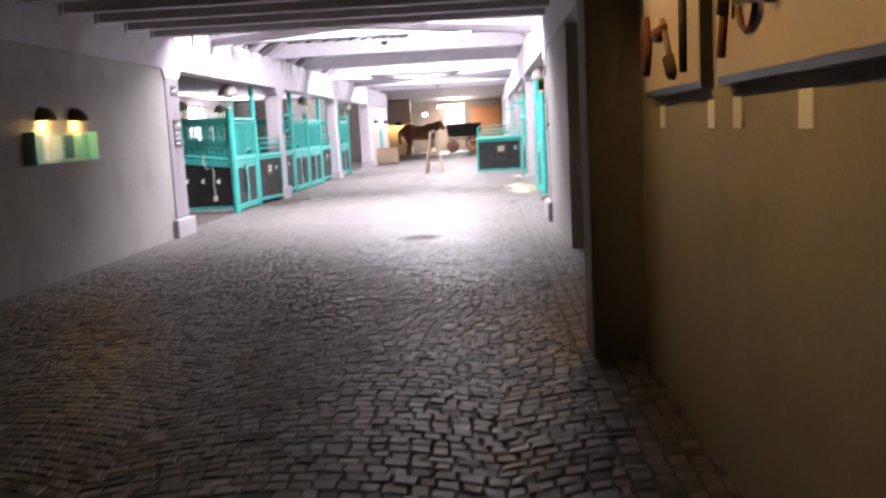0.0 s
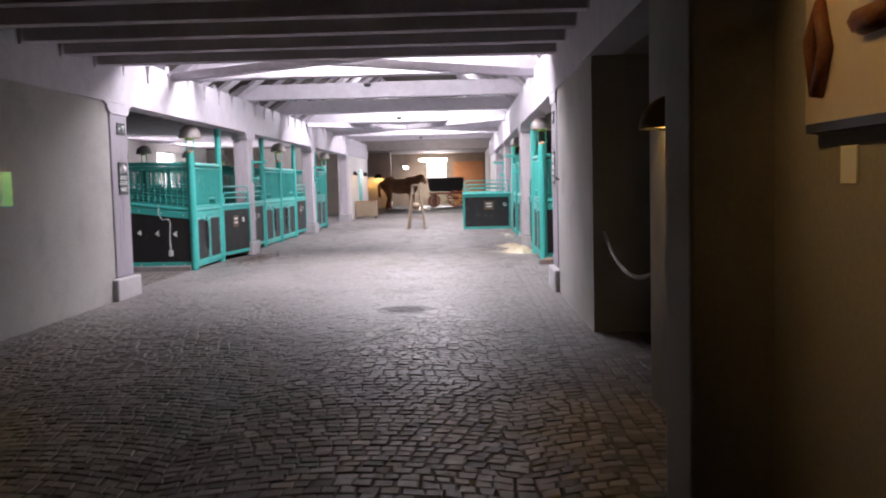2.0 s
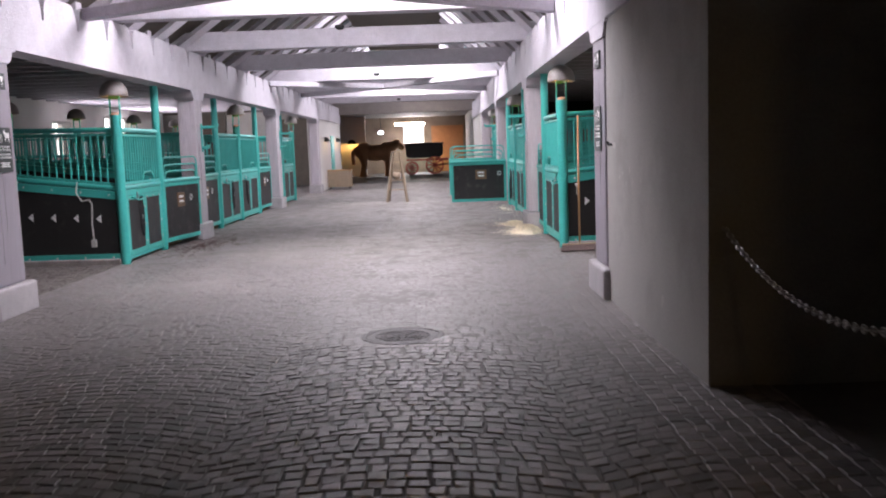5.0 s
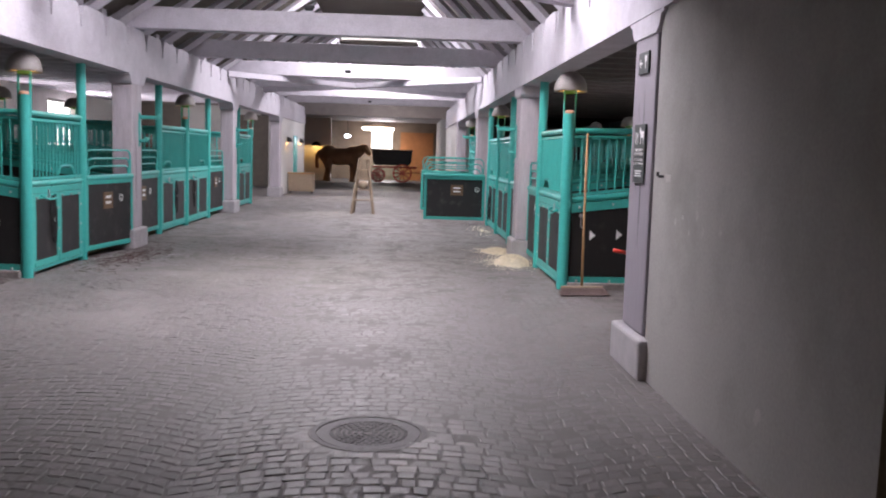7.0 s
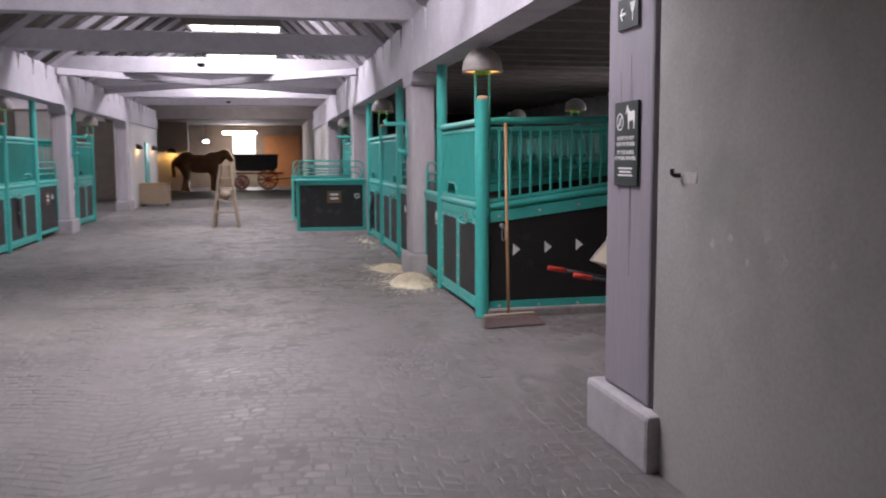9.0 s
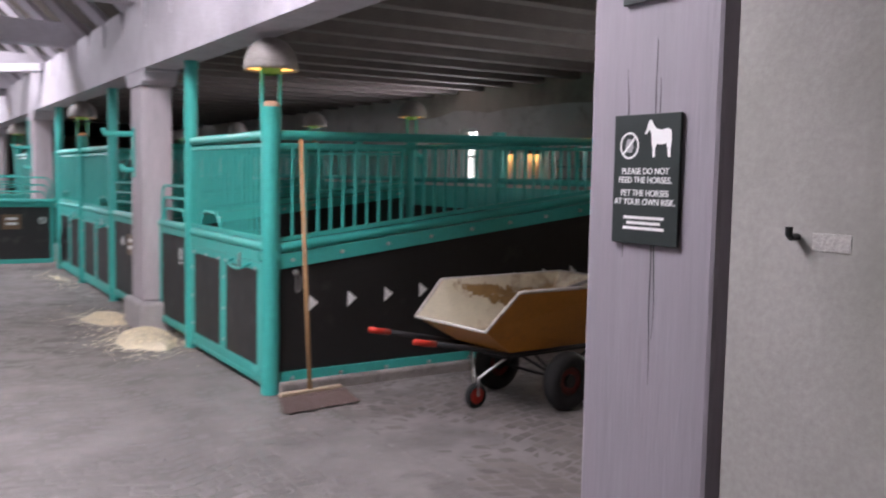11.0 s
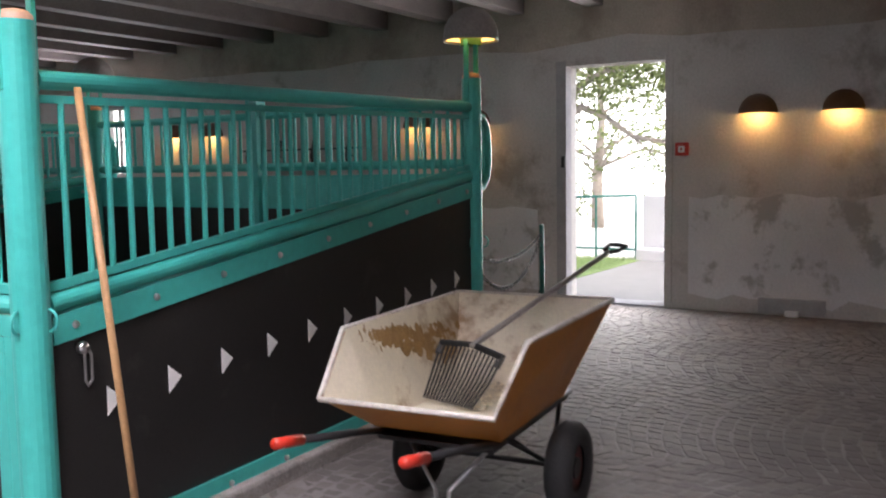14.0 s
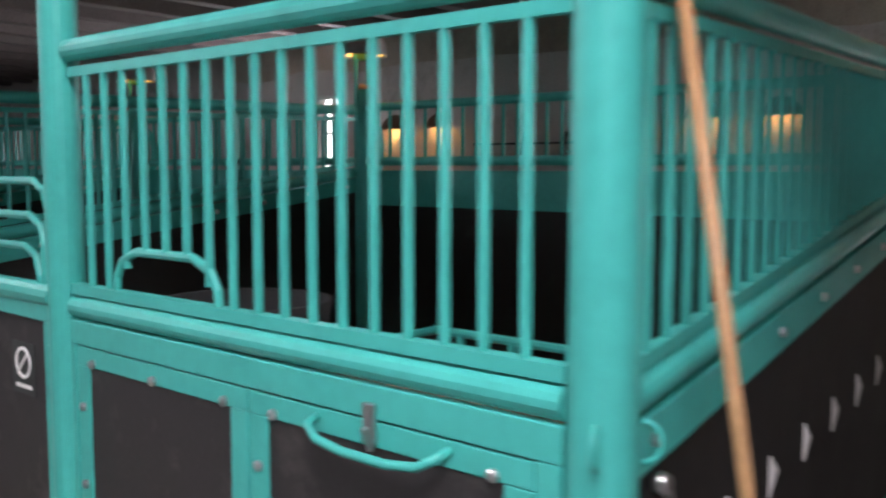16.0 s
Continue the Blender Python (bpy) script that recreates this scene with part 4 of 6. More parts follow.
def chain(p, q, sag, tmpl, label):
    p, q = Vector(p), Vector(q)
    t = thing("chain", tuple(p), label, "chain")
    n = max(4, int(((q - p).length ** 2 + (2.2 * sag) ** 2) ** 0.5 / 0.042))
    f = lambda u: (q - p) * u + Vector((0, 0, -4 * sag * u * (1 - u)))
    for i in range(n):
        a, b = f(i / n), f((i + 1) / n)
        d = (b - a).normalized()
        m = Matrix.Translation((a + b) / 2) @ d.to_track_quat("Z", "Y").to_matrix().to_4x4() @ Matrix.Rotation(radians(90 * (i % 2)), 4, "Z")
        share("link", tmpl, t, m)
    return t


chain((1.30, 10.78, 0.98), (1.30, 8.08, 0.93), 0.25, LINK_OB, "galvanised chain across the dark side room")
CP = thing("chain_post", (6.57, 18.86, 0.05), "slim dark green post holding chains", "post")
M_TEALD = mat("dark_green_paint", (0.02, 0.13, 0.11), 0.4, var=0.15, bump=0.05)
part("tube", tube(bmesh.new(), (0, 0, 0), (0, 0, 1.0), 0.022, 12), M_TEALD, CP)
part("cap", lathe(bmesh.new(), [(0.022, 1.0), (0.018, 1.012), (0.002, 1.018)], 12), M_TEALD, CP)
chain((6.55, 18.86, 0.98), (5.02, 18.60, 0.92), 0.10, LINKD_OB, "dark chain between stall post and slim post")
chain((6.55, 18.86, 0.95), (5.02, 18.60, 0.80), 0.24, LINKD_OB, "slack dark chain between stall post and slim post")
chain((6.55, 18.86, 0.48), (5.02, 18.60, 0.40), 0.12, LINKD_OB, "low dark chain between stall post and slim post")
for o in (LINK_OB, LINKD_OB):
    bpy.data.objects.remove(o)

# carabiner bolt on the black board
t = thing("snap_hook", (1.572, 18.435, 0.905), "galvanised snap hook hanging on the black board", "hook")
part("bolt", lathe(bmesh.new(), [(0.0, 0.03), (0.02, 0.028), (0.026, 0.012), (0.022, 0.0)], 14, Matrix.Rotation(radians(90), 4, "X")), M_STEEL, t, smooth=True)
bm = bmesh.new()
pipe(bm, [(0.015, -0.02, 0.0), (0.03, -0.02, -0.03), (0.03, -0.02, -0.13), (0.01, -0.02, -0.15), (0.0, -0.02, -0.13), (0.0, -0.02, -0.03), (0.015, -0.02, 0.0)], 0.006, 6)
part("loop", bm, M_STEEL, t, smooth=True)

# feed trough inside the first stall
for s, x, yc in ((1, XR, 18.42), (-1, XL, 18.30)):
    t = thing("feed_trough", (x + s * 0.42, yc + 0.55, 0), "teal-rimmed feed trough with hay inside the stall", "trough")
    bm = bmesh.new()
    pipe(bm, [(-0.28, -0.38, 1.03), (0.28, -0.38, 1.03), (0.28, 0.5, 1.03), (-0.28, 0.5, 1.03), (-0.28, -0.38, 1.03)], 0.014, 8)
    part("rim", bm, M_TEAL, t)
    for a in (-0.2, 0.0, 0.2, 0.4):
        part("rim_post", boxes(((0.27, a - 0.01, 0.93), (0.29, a + 0.01, 1.03))), M_TEAL, t)
    part("bin", boxes(((-0.27, -0.37, 0.0), (0.27, 0.49, 0.93))), M_GREYB, t, "dark bin")

M_HAY = mat("brown_hay", (0.30, 0.21, 0.13), 0.95, var=0.4, scale=30, fine=150, bump=0.8, random_isl=0.3)
for s, x, yc in ((1, XR, 18.42), (-1, XL, 18.30)):
    bm = bmesh.new()
    rg = random.Random(21)
    for i in range(400):
        c = Vector((x + s * 0.42 + rg.uniform(-0.25, 0.25), yc + 0.55 + rg.uniform(-0.35, 0.47), 0.935 + rg.uniform(0, 0.035)))
        d = Vector((rg.uniform(-1, 1), rg.uniform(-1, 1), rg.uniform(-0.2, 0.2))).normalized() * 0.05
        tube(bm, c - d, c + d, 0.004, 3)
    tagged(part("hay", bm, M_HAY), "pale brown hay in the feed trough", "hay", kind="stuff")
    # dark manger at the hatch
    t = thing("manger", (x + s * 0.33, yc + 1.56, 0), "dark rubber manger behind the feed hatch", "manger")
    part("bowl", lathe(bmesh.new(), [(0.20, 0.75), (0.27, 1.0), (0.29, 1.12), (0.265, 1.12), (0.24, 1.0), (0.18, 0.80), (0.01, 0.79)], 22), M_RUBBER, t, smooth=True)
    part("bracket", boxes(((-0.03, -0.03, 0.0), (0.03, 0.03, 0.78))), M_DARK, t)
    # bedding on the stall floor
    bm = boxes(((x + s * 0.1, yc + 0.45, -0.01), (x + s * 3.5, 33.7, 0.03)))
    tagged(part("bedding", bm, M_HAY), "brown straw bedding on the stall floor", "bedding", kind="stuff")

# ---- signs on the first pillars ----


def letters(text, size, place, m, material, parent, name="writing"):
    c = bpy.data.curves.new(name, "FONT")
    c.body, c.size, c.align_x, c.extrude = text, size, "CENTER", 0.0006
    c.offset = 0.0003
    tmp = bpy.data.objects.new("tmp", c)
    scene.collection.objects.link(tmp)
    me = bpy.data.meshes.new_from_object(tmp)
    bpy.data.objects.remove(tmp)
    me.materials.clear()
    me.materials.append(material)
    o = new(name, me)
    o.parent = parent
    o.matrix_basis = m @ Matrix.Translation(place)
    tagged(o, "printed line of white letters", kind="stuff")
    return o


def horse_mark(bm, k, ox, oy):
    """A plain white animal outline of the notice, as one flat shape."""
    pts = [(0.00, 0.62), (0.05, 0.74), (0.10, 0.86), (0.16, 0.98), (0.22, 1.0), (0.30, 0.90), (0.42, 0.76), (0.62, 0.72), (0.85, 0.76), (0.97, 0.70), (1.0, 0.45), (0.96, 0.22), (0.97, 0.0), (0.88, 0.0), (0.85, 0.22),
           (0.80, 0.36), (0.62, 0.33), (0.46, 0.35), (0.40, 0.22), (0.40, 0.0), (0.31, 0.0), (0.30, 0.22), (0.26, 0.42), (0.24, 0.62), (0.18, 0.74), (0.08, 0.62)]
    prism(bm, [(ox + k * a, oy + k * b) for a, b in pts], "z", 0.0003, 0.0012)
    return bm


for side, xs, rz in ((1, FR - 0.004, -90), (-1, FL + 0.004, 90)):
    t = thing("notice_sign", (xs, 14.375, 1.645), "dark notice board asking not to feed the horses", "sign", "notices on the pillars", rz=rz)
    up = Matrix.Rotation(radians(90), 4, "X")
    part("board", boxes(((-0.155, 0.0, -0.22), (0.155, -0.012, 0.22)), bevel=0.002), M_SIGN, t)
    U = Matrix.Translation((0, -0.0125, 0)) @ up
    bm = bmesh.new()
    lathe(bm, [(0.046, 0.0003), (0.046, 0.0012), (0.039, 0.0012), (0.039, 0.0003)], 28)
    o = part("ring", bm, M_PRINT, t, "white prohibition ring")
    o.matrix_basis = U @ Matrix.Translation((-0.078, 0.115, 0))
    bm = bmesh.new()
    box(bm, (-0.042, -0.004, 0.0008), (0.042, 0.004, 0.0014))
    o = part("slash", bm, M_PRINT, t)
    o.matrix_basis = U @ Matrix.Translation((-0.078, 0.115, 0)) @ Matrix.Rotation(radians(45), 4, "Z")
    bm = bmesh.new()
    prism(bm, [(-0.016, -0.022), (0.012, -0.024), (0.02, -0.005), (0.012, 0.02), (-0.010, 0.024), (-0.018, 0.0)], "z", 0.0002, 0.0006)
    o = part("palm_mark", bm, M_CONC, t, "grey mark inside the ring")
    o.matrix_basis = U @ Matrix.Translation((-0.078, 0.115, 0))
    bm = bmesh.new()
    o = part("horse_mark", horse_mark(bm, 0.125, -0.005, 0.075), M_PRINT, t, "white horse outline")
    o.matrix_basis = U
    for k, (line, y, size) in enumerate((("PLEASE DO NOT", 0.018, 0.030), ("FEED THE HORSES.", -0.012, 0.030), ("PET THE HORSES", -0.056, 0.030), ("AT YOUR OWN RISK.", -0.086, 0.030))):
        letters(line, size, (0, y, 0.0004), U, M_PRINT, t)
    for k in range(3):
        w = (0.095, 0.08, 0.098)[k]
        o = part("small_print", boxes(((-w, -0.005, 0.0003), (w, 0.005, 0.0008))), M_PRINT, t, "small illegible line of print")
        o.matrix_basis = U @ Matrix.Translation((0, -0.130 - 0.018 * k, 0))
    t = thing("direction_sign", (xs, 14.375, 2.32), "small dark sign with white arrow and cup", "sign", "direction signs on the pillars", rz=rz)
    part("board", boxes(((-0.135, 0.0, -0.08), (0.135, -0.012, 0.08)), bevel=0.002), M_SIGN, t)
    bm = bmesh.new()
    prism(bm, [(-0.105, 0.0), (-0.075, 0.032), (-0.06, 0.032), (-0.085, 0.007), (-0.025, 0.007), (-0.025, -0.007), (-0.085, -0.007), (-0.06, -0.032), (-0.075, -0.032)], "z", 0.0003, 0.0012)
    o = part("arrow", bm, M_PRINT, t, "white arrow")
    o.matrix_basis = U
    bm = bmesh.new()
    prism(bm, [(0.03, 0.05), (0.10, 0.05), (0.085, 0.01), (0.07, -0.005), (0.07, -0.045), (0.06, -0.045), (0.06, -0.005), (0.045, 0.01)], "z", 0.0003, 0.0012)
    o = part("cup", bm, M_PRINT, t, "white cup outline")
    o.matrix_basis = U

M_CHIP = mat("chipped_plaster", (0.44, 0.42, 0.40), 0.95, var=0.15, scale=20, bump=0.4)
# wall hook on the plaster
t = thing("wall_hook", (FR + 0.01, 13.78, 1.49), "small rusty wall hook set in the plaster", "hook")
bm = bmesh.new()
pipe(bm, [(0, 0, 0), (-0.03, 0, 0), (-0.04, 0, 0.008), (-0.04, 0, 0.03)], 0.011, 8)
part("pin", bm, M_DARK, t)
part("patch", boxes(((-0.002, -0.17, -0.035), (0, -0.05, 0.015)), bevel=0.001), M_CHIP, t, "pale filler patch")
for i, (yy, zz, r) in enumerate(((13.30, 1.24, 0.020), (13.02, 1.27, 0.035), (12.9, 1.18, 0.03), (13.16, 1.15, 0.02), (11.92, 0.34, 0.05), (12.6, 1.2, 0.02), (13.45, 1.20, 0.025))):
    bm = bmesh.new()
    rr = random.Random(i)
    prism(bm, [(yy + r * rr.uniform(0.5, 1.2) * math.cos(a * 0.7), zz + r * rr.uniform(0.5, 1.2) * math.sin(a * 0.7)) for a in range(9)], "x", FR + 0.0090, FR + 0.0104)
    tagged(part("plaster_chip", bm, M_CHIP), "pale chipped spot in grey plaster", "wall mark", kind="structure")

# ---- manhole cover ----
MHX, MHY = -0.76, 12.62
t = thing("manhole_cover", (MHX, MHY, -0.004), "round cast-iron manhole cover with ring pattern", "manhole cover")
part("frame", lathe(bmesh.new(), [(0.335, -0.02), (0.335, 0.004), (0.30, 0.006), (0.298, -0.01)], 48), M_IRON, t)
part("lid", lathe(bmesh.new(), [(0.293, -0.012), (0.293, 0.004), (0.225, 0.004), (0.222, -0.001), (0.0005, -0.001)], 48), M_IRON, t)
for i in range(6):
    r = 0.03 + i * 0.034
    n = 5 + i * 6
    bm = bmesh.new()
    for k in range(n):
        a0 = math.tau * (k + 0.12) / n
        a1 = math.tau * (k + 0.88) / n
        vs = []
        for rr_, a in ((r, a0), (r, a1), (r + 0.022, a1), (r + 0.022, a0)):
            vs.append((rr_ * math.cos(a), rr_ * math.sin(a)))
        prism(bm, vs, "z", -0.001, 0.006)
    part("ring_pattern", bm, M_IRON, t)
for k in range(28):
    a = math.tau * k / 28
    bm = boxes(((-0.046, -0.036, -0.012), (0.046, 0.036, 0.0)), bevel=0.006)
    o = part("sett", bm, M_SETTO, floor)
    o.matrix_basis = Matrix.Translation((MHX + 0.39 * math.cos(a), MHY + 0.39 * math.sin(a), -0.002)) @ Matrix.Rotation(a, 4, "Z")

# ---- shavings on the floor ----


def pile(cx, cy, rx, ry, h, n, seed, label):
    rg = random.Random(seed)
    bm = bmesh.new()
    G = 18
    grid = [[None] * (G + 1) for _ in range(G + 1)]
    for i in range(G + 1):
        for j in range(G + 1):
            u, v = 2 * i / G - 1, 2 * j / G - 1
            q = (u * u + v * v) * (1.35 + 0.9 * noise.noise(Vector((math.cos(math.atan2(v, u)) * 1.7, math.sin(math.atan2(v, u)) * 1.7, seed + 3))))
            z = h * max(0, 1 - q) ** 0.7 * (0.75 + 0.5 * noise.noise(Vector((u * 3, v * 3, seed)))) - (0.012 if q < 1 else 0.03)
            grid[i][j] = bm.verts.new((cx + rx * u, cy + ry * v, z))
    for i in range(G):
        for j in range(G):
            bm.faces.new((grid[i][j], grid[i + 1][j], grid[i + 1][j + 1], grid[i][j + 1]))
    for k in range(n):
        a, r = rg.uniform(0, math.tau), abs(rg.gauss(0, 0.75))
        u, v = r * math.cos(a), r * math.sin(a)
        z = h * max(0, 1 - 1.6 * r * r) ** 0.7 * 0.85
        c = Vector((cx + rx * u, cy + ry * v, z + 0.002))
        w = rg.uniform(0.006, 0.016)
        tilt = Matrix.Rotation(rg.uniform(0, 3), 3, "Z") @ Matrix.Rotation(rg.uniform(-0.6, 0.6), 3, "X")
        vs = [bm.verts.new(c + tilt @ Vector(p)) for p in ((-w, -w * 0.5, 0), (w, -w * 0.5, 0.002), (w, w * 0.5, 0.004), (-w, w * 0.5, 0.001))]
        bm.faces.new(vs)
    tagged(part("shavings_pile", bm, M_STRAW), label, "shavings", kind="stuff")


pile(1.08, 20.95, 0.32, 0.55, 0.15, 2600, 1, "heap of pale wood shavings by the gate")
pile(1.0, 22.45, 0.28, 0.55, 0.08, 1400, 2, "scattered pale wood shavings beyond the pillar")
pile(1.10, 26.5, 0.20, 1.2, 0.015, 300, 4, "thin trail of shavings along the stall doors")
bm = bmesh.new()
rg = random.Random(31)
for i in range(500):
    c = Vector((-4.45 + rg.gauss(0, 0.22), 20.6 + rg.gauss(0, 0.7), 0.003))
    d = Vector((rg.uniform(-1, 1), rg.uniform(-1, 1), 0)).normalized() * rg.uniform(0.015, 0.05)
    tube(bm, c - d, c + d, 0.003, 3)
tagged(part("straw_litter", bm, M_BRIST), "dark straw litter before the stall door", "straw", kind="stuff")

# ---- tack and brackets on the stalls ----


def halter(x, y, z, s, label, seed):
    t = thing("halter", (x, y, z), label, "halter", "halters on the stall doors")
    rg = random.Random(seed)
    f = -s
    for k in range(3):
        bm = bmesh.new()
        w = rg.uniform(0.05, 0.10)
        L = rg.uniform(0.45, 0.62)
        y0 = rg.uniform(-0.05, 0.05)
        pipe(bm, [(f * 0.03, y0, 0), (f * 0.04, y0 - w, -L * 0.35), (f * 0.035, y0 - w * 0.6, -L * 0.8), (f * 0.04, y0 + w * 0.2, -L), (f * 0.035, y0 + w, -L * 0.75), (f * 0.04, y0 + w * 0.8, -L * 0.3), (f * 0.03, y0, 0)], 0.009, 6)
        part("strap", bm, M_RUBBER, t)
    bm = bmesh.new()
    lathe(bm, [(0.02, -0.004), (0.028, 0), (0.02, 0.004)], 12, Matrix.Translation((f * 0.04, 0.02, -0.3)) @ Matrix.Rotation(radians(90), 4, "Y"))
    part("buckle_ring", bm, M_STEEL, t)
    return t


halter(XL, 19.05, 0.93, -1, "black leather halter hanging on a stall door", 1)
halter(XL, 25.2, 0.93, -1, "black leather halter on the middle stall door", 2)
halter(XL, 26.7, 0.93, -1, "black leather halter on the far stall door", 3)
halter(XR, 27.4, 0.80, 1, "black leather tack heaped on a stall door", 4)
halter(XR, 27.75, 0.70, 1, "black leather tack heaped by the gate", 5)
t = thing("lead_rope", (-5.45, 18.20, 0), "pale lead rope looped over the west partition", "rope")
M_PALEROPE = mat("pale_rope", (0.42, 0.42, 0.40), 0.9, var=0.25, scale=40, fine=200, bump=0.6)
bm = bmesh.new()
pipe(bm, [(-0.12, 0.05, 1.20), (-0.12, -0.02, 1.05), (-0.04, -0.03, 0.93), (0.06, -0.03, 0.95), (0.10, -0.03, 0.88), (0.08, -0.03, 0.6), (0.09, -0.03, 0.35)], 0.011, 7)
part("rope", bm, M_PALEROPE, t)
part("snap", boxes(((0.05, -0.05, 0.27), (0.13, -0.015, 0.38)), bevel=0.012), M_PALEROPE, t, "pale snap at the rope end")


def rack_arm(xf, y, s):
    t = thing("saddle_rack", (xf, y, 1.85), "teal bracket with two arms on the pillar", "bracket", "saddle racks on the pillars")
    f = -s
    part("plate", boxes(((f * 0.0, -0.035, -0.28), (f * 0.02, 0.035, 0.24)), bevel=0.005), M_TEAL, t)
    for z, L in ((0.17, 0.29), (-0.2, 0.11)):
        bm = bmesh.new()
        pipe(bm, [(f * 0.02, 0, z), (f * 0.06, 0, z), (f * L, 0.02, z), (f * (L + 0.015), 0.02, z + 0.06)], 0.030, 10)
        part("arm", bm, M_TEAL, t, smooth=True)
    return t


for y in (21.9, 30.15):
    rack_arm(FL, y + 0.10, -1)
for y in (21.85, 29.93):
    rack_arm(FR, y + 0.10, 1)

# ---- entrance: framed tool panels, cards and display case ----
M_PANEL = mat("pale_panel", (0.62, 0.55, 0.50), 0.7, var=0.05, scale=3, bump=0.02)
M_LEATHER = mat("brown_leather", (0.16, 0.06, 0.03), 0.6, var=0.3, scale=15, bump=0.2)


def tool_panel(y0, y1, z0, z1, seed, label):
    t = thing("tool_panel", (FR + 0.01, (y0 + y1) / 2, z0), label, "panel", "framed panels on the entrance wall")
    w, h = (y1 - y0) / 2, z1 - z0
    part("backing", boxes(((-0.05, -w, 0), (0, w, h))), M_DARK, t, "deep dark frame")
    part("face", boxes(((-0.056, -w + 0.01, 0.03), (-0.05, w - 0.01, h - 0.01))), M_PANEL, t, "pale panel face")
    if seed == 1:
        items = [("strap", [(-0.068, w * 0.78, 0.12), (-0.07, w * 0.86, 0.30), (-0.068, w * 0.74, 0.40), (-0.07, w * 0.66, 0.26), (-0.068, w * 0.78, 0.12)], 0.028, M_LEATHER),
                 ("brush_handle", [(-0.068, w * 0.1, 0.36), (-0.068, -w * 0.18, 0.16)], 0.016, M_PALEWOOD), ("brush_head", [(-0.072, -w * 0.18, 0.16), (-0.072, -w * 0.3, 0.08)], 0.035, M_BRIST),
                 ("tool_bar", [(-0.068, -w * 0.62, 0.08), (-0.068, -w * 0.62, 0.44)], 0.022, M_DARK), ("tool_blade", [(-0.068, w * 0.3, 0.30), (-0.068, 0.0, 0.30)], 0.04, M_LEATHER)]
    else:
        items = [("brush_handle", [(-0.068, w * 0.86, 0.10), (-0.068, w * 0.80, 0.25)], 0.018, M_LEATHER), ("brush_head", [(-0.072, w * 0.80, 0.25), (-0.072, w * 0.77, 0.33)], 0.026, M_DARK),
                 ("hoop", [(-0.07, w * 0.45 + 0.11 * math.cos(a / 2), 0.30 - 0.14 * math.sin(a / 2)) for a in range(0, 8)], 0.010, M_LEATHER),
                 ("roll", [(-0.085, w * 0.35, 0.24), (-0.085, w * 0.35, 0.50)], 0.055, M_PRINT), ("strap", [(-0.07, w * 0.12, 0.22), (-0.07, w * 0.14, 0.55)], 0.03, M_LEATHER),
                 ("rod", [(-0.068, w * 0.66, 0.22), (-0.068, w * 0.62, 0.50)], 0.006, M_LEATHER), ("rod", [(-0.068, -w * 0.25, 0.22), (-0.068, -w * 0.22, 0.45)], 0.007, M_LEATHER), ("rod", [(-0.068, -w * 0.36, 0.22), (-0.068, -w * 0.30, 0.45)], 0.007, M_LEATHER)]
    for name, pts, r, m in items:
        part(name, pipe(bmesh.new(), pts, r, 7), m, t, smooth=True)
    return t


tool_panel(3.88, 5.20, 1.63, 2.25, 1, "framed panel of old grooming tools")
tool_panel(1.90, 3.60, 1.63, 2.35, 2, "large framed panel of old stable tools")
for yy, z in ((3.88, 1.52), (3.48, 1.52), (2.74, 1.52), (4.95, 1.52)):
    t = thing("caption_card", (FR + 0.008, yy, z), "small white caption card on the wall", "card", "caption cards")
    part("card", boxes(((-0.008, -0.06, -0.06), (0, 0.06, 0.06))), M_PRINT, t)

t = thing("display_case", (FL - 0.018, 10.32, 1.36), "shallow glass display case with teal edges on the wall", "display case")
M_GLASS = bpy.data.materials.new("case_glass")
M_GLASS.use_nodes = True
gb = M_GLASS.node_tree.nodes["Principled BSDF"]
gb.inputs["Transmission Weight"].default_value, gb.inputs["Roughness"].default_value, gb.inputs["Base Color"].default_value = 1.0, 0.05, (0.75, 0.95, 0.93, 1)
M_AQUA = mat("pale_teal_card", (0.20, 0.45, 0.42), 0.5, var=0.15, scale=4, bump=0.05)
part("back_panel", boxes(((0, -0.78, 0.0), (0.015, 0.78, 0.34))), M_PANEL, t, "pale back panel")
part("base", boxes(((0, -0.79, -0.015), (0.14, 0.79, 0.0))), M_AQUA, t)
g = part("front_pane", boxes(((0.13, -0.78, 0.0), (0.136, 0.78, 0.34))), M_GLASS, t, "clear front pane")
g.visible_shadow = False
for yy in (-0.785, 0.785):
    part("side_pane", boxes(((0, yy - 0.004, 0.0), (0.136, yy + 0.004, 0.34))), M_AQUA, t)
for a, b, m in ((-0.62, -0.42, M_AQUA), (-0.2, 0.05, M_PRINT), (0.12, 0.36, M_SIGN), (0.42, 0.75, M_AQUA), (-0.38, -0.25, M_PRINT)):
    part("card", boxes(((0.015, a, 0.03), (0.02, b, 0.30))), m, t, "printed card inside the case")

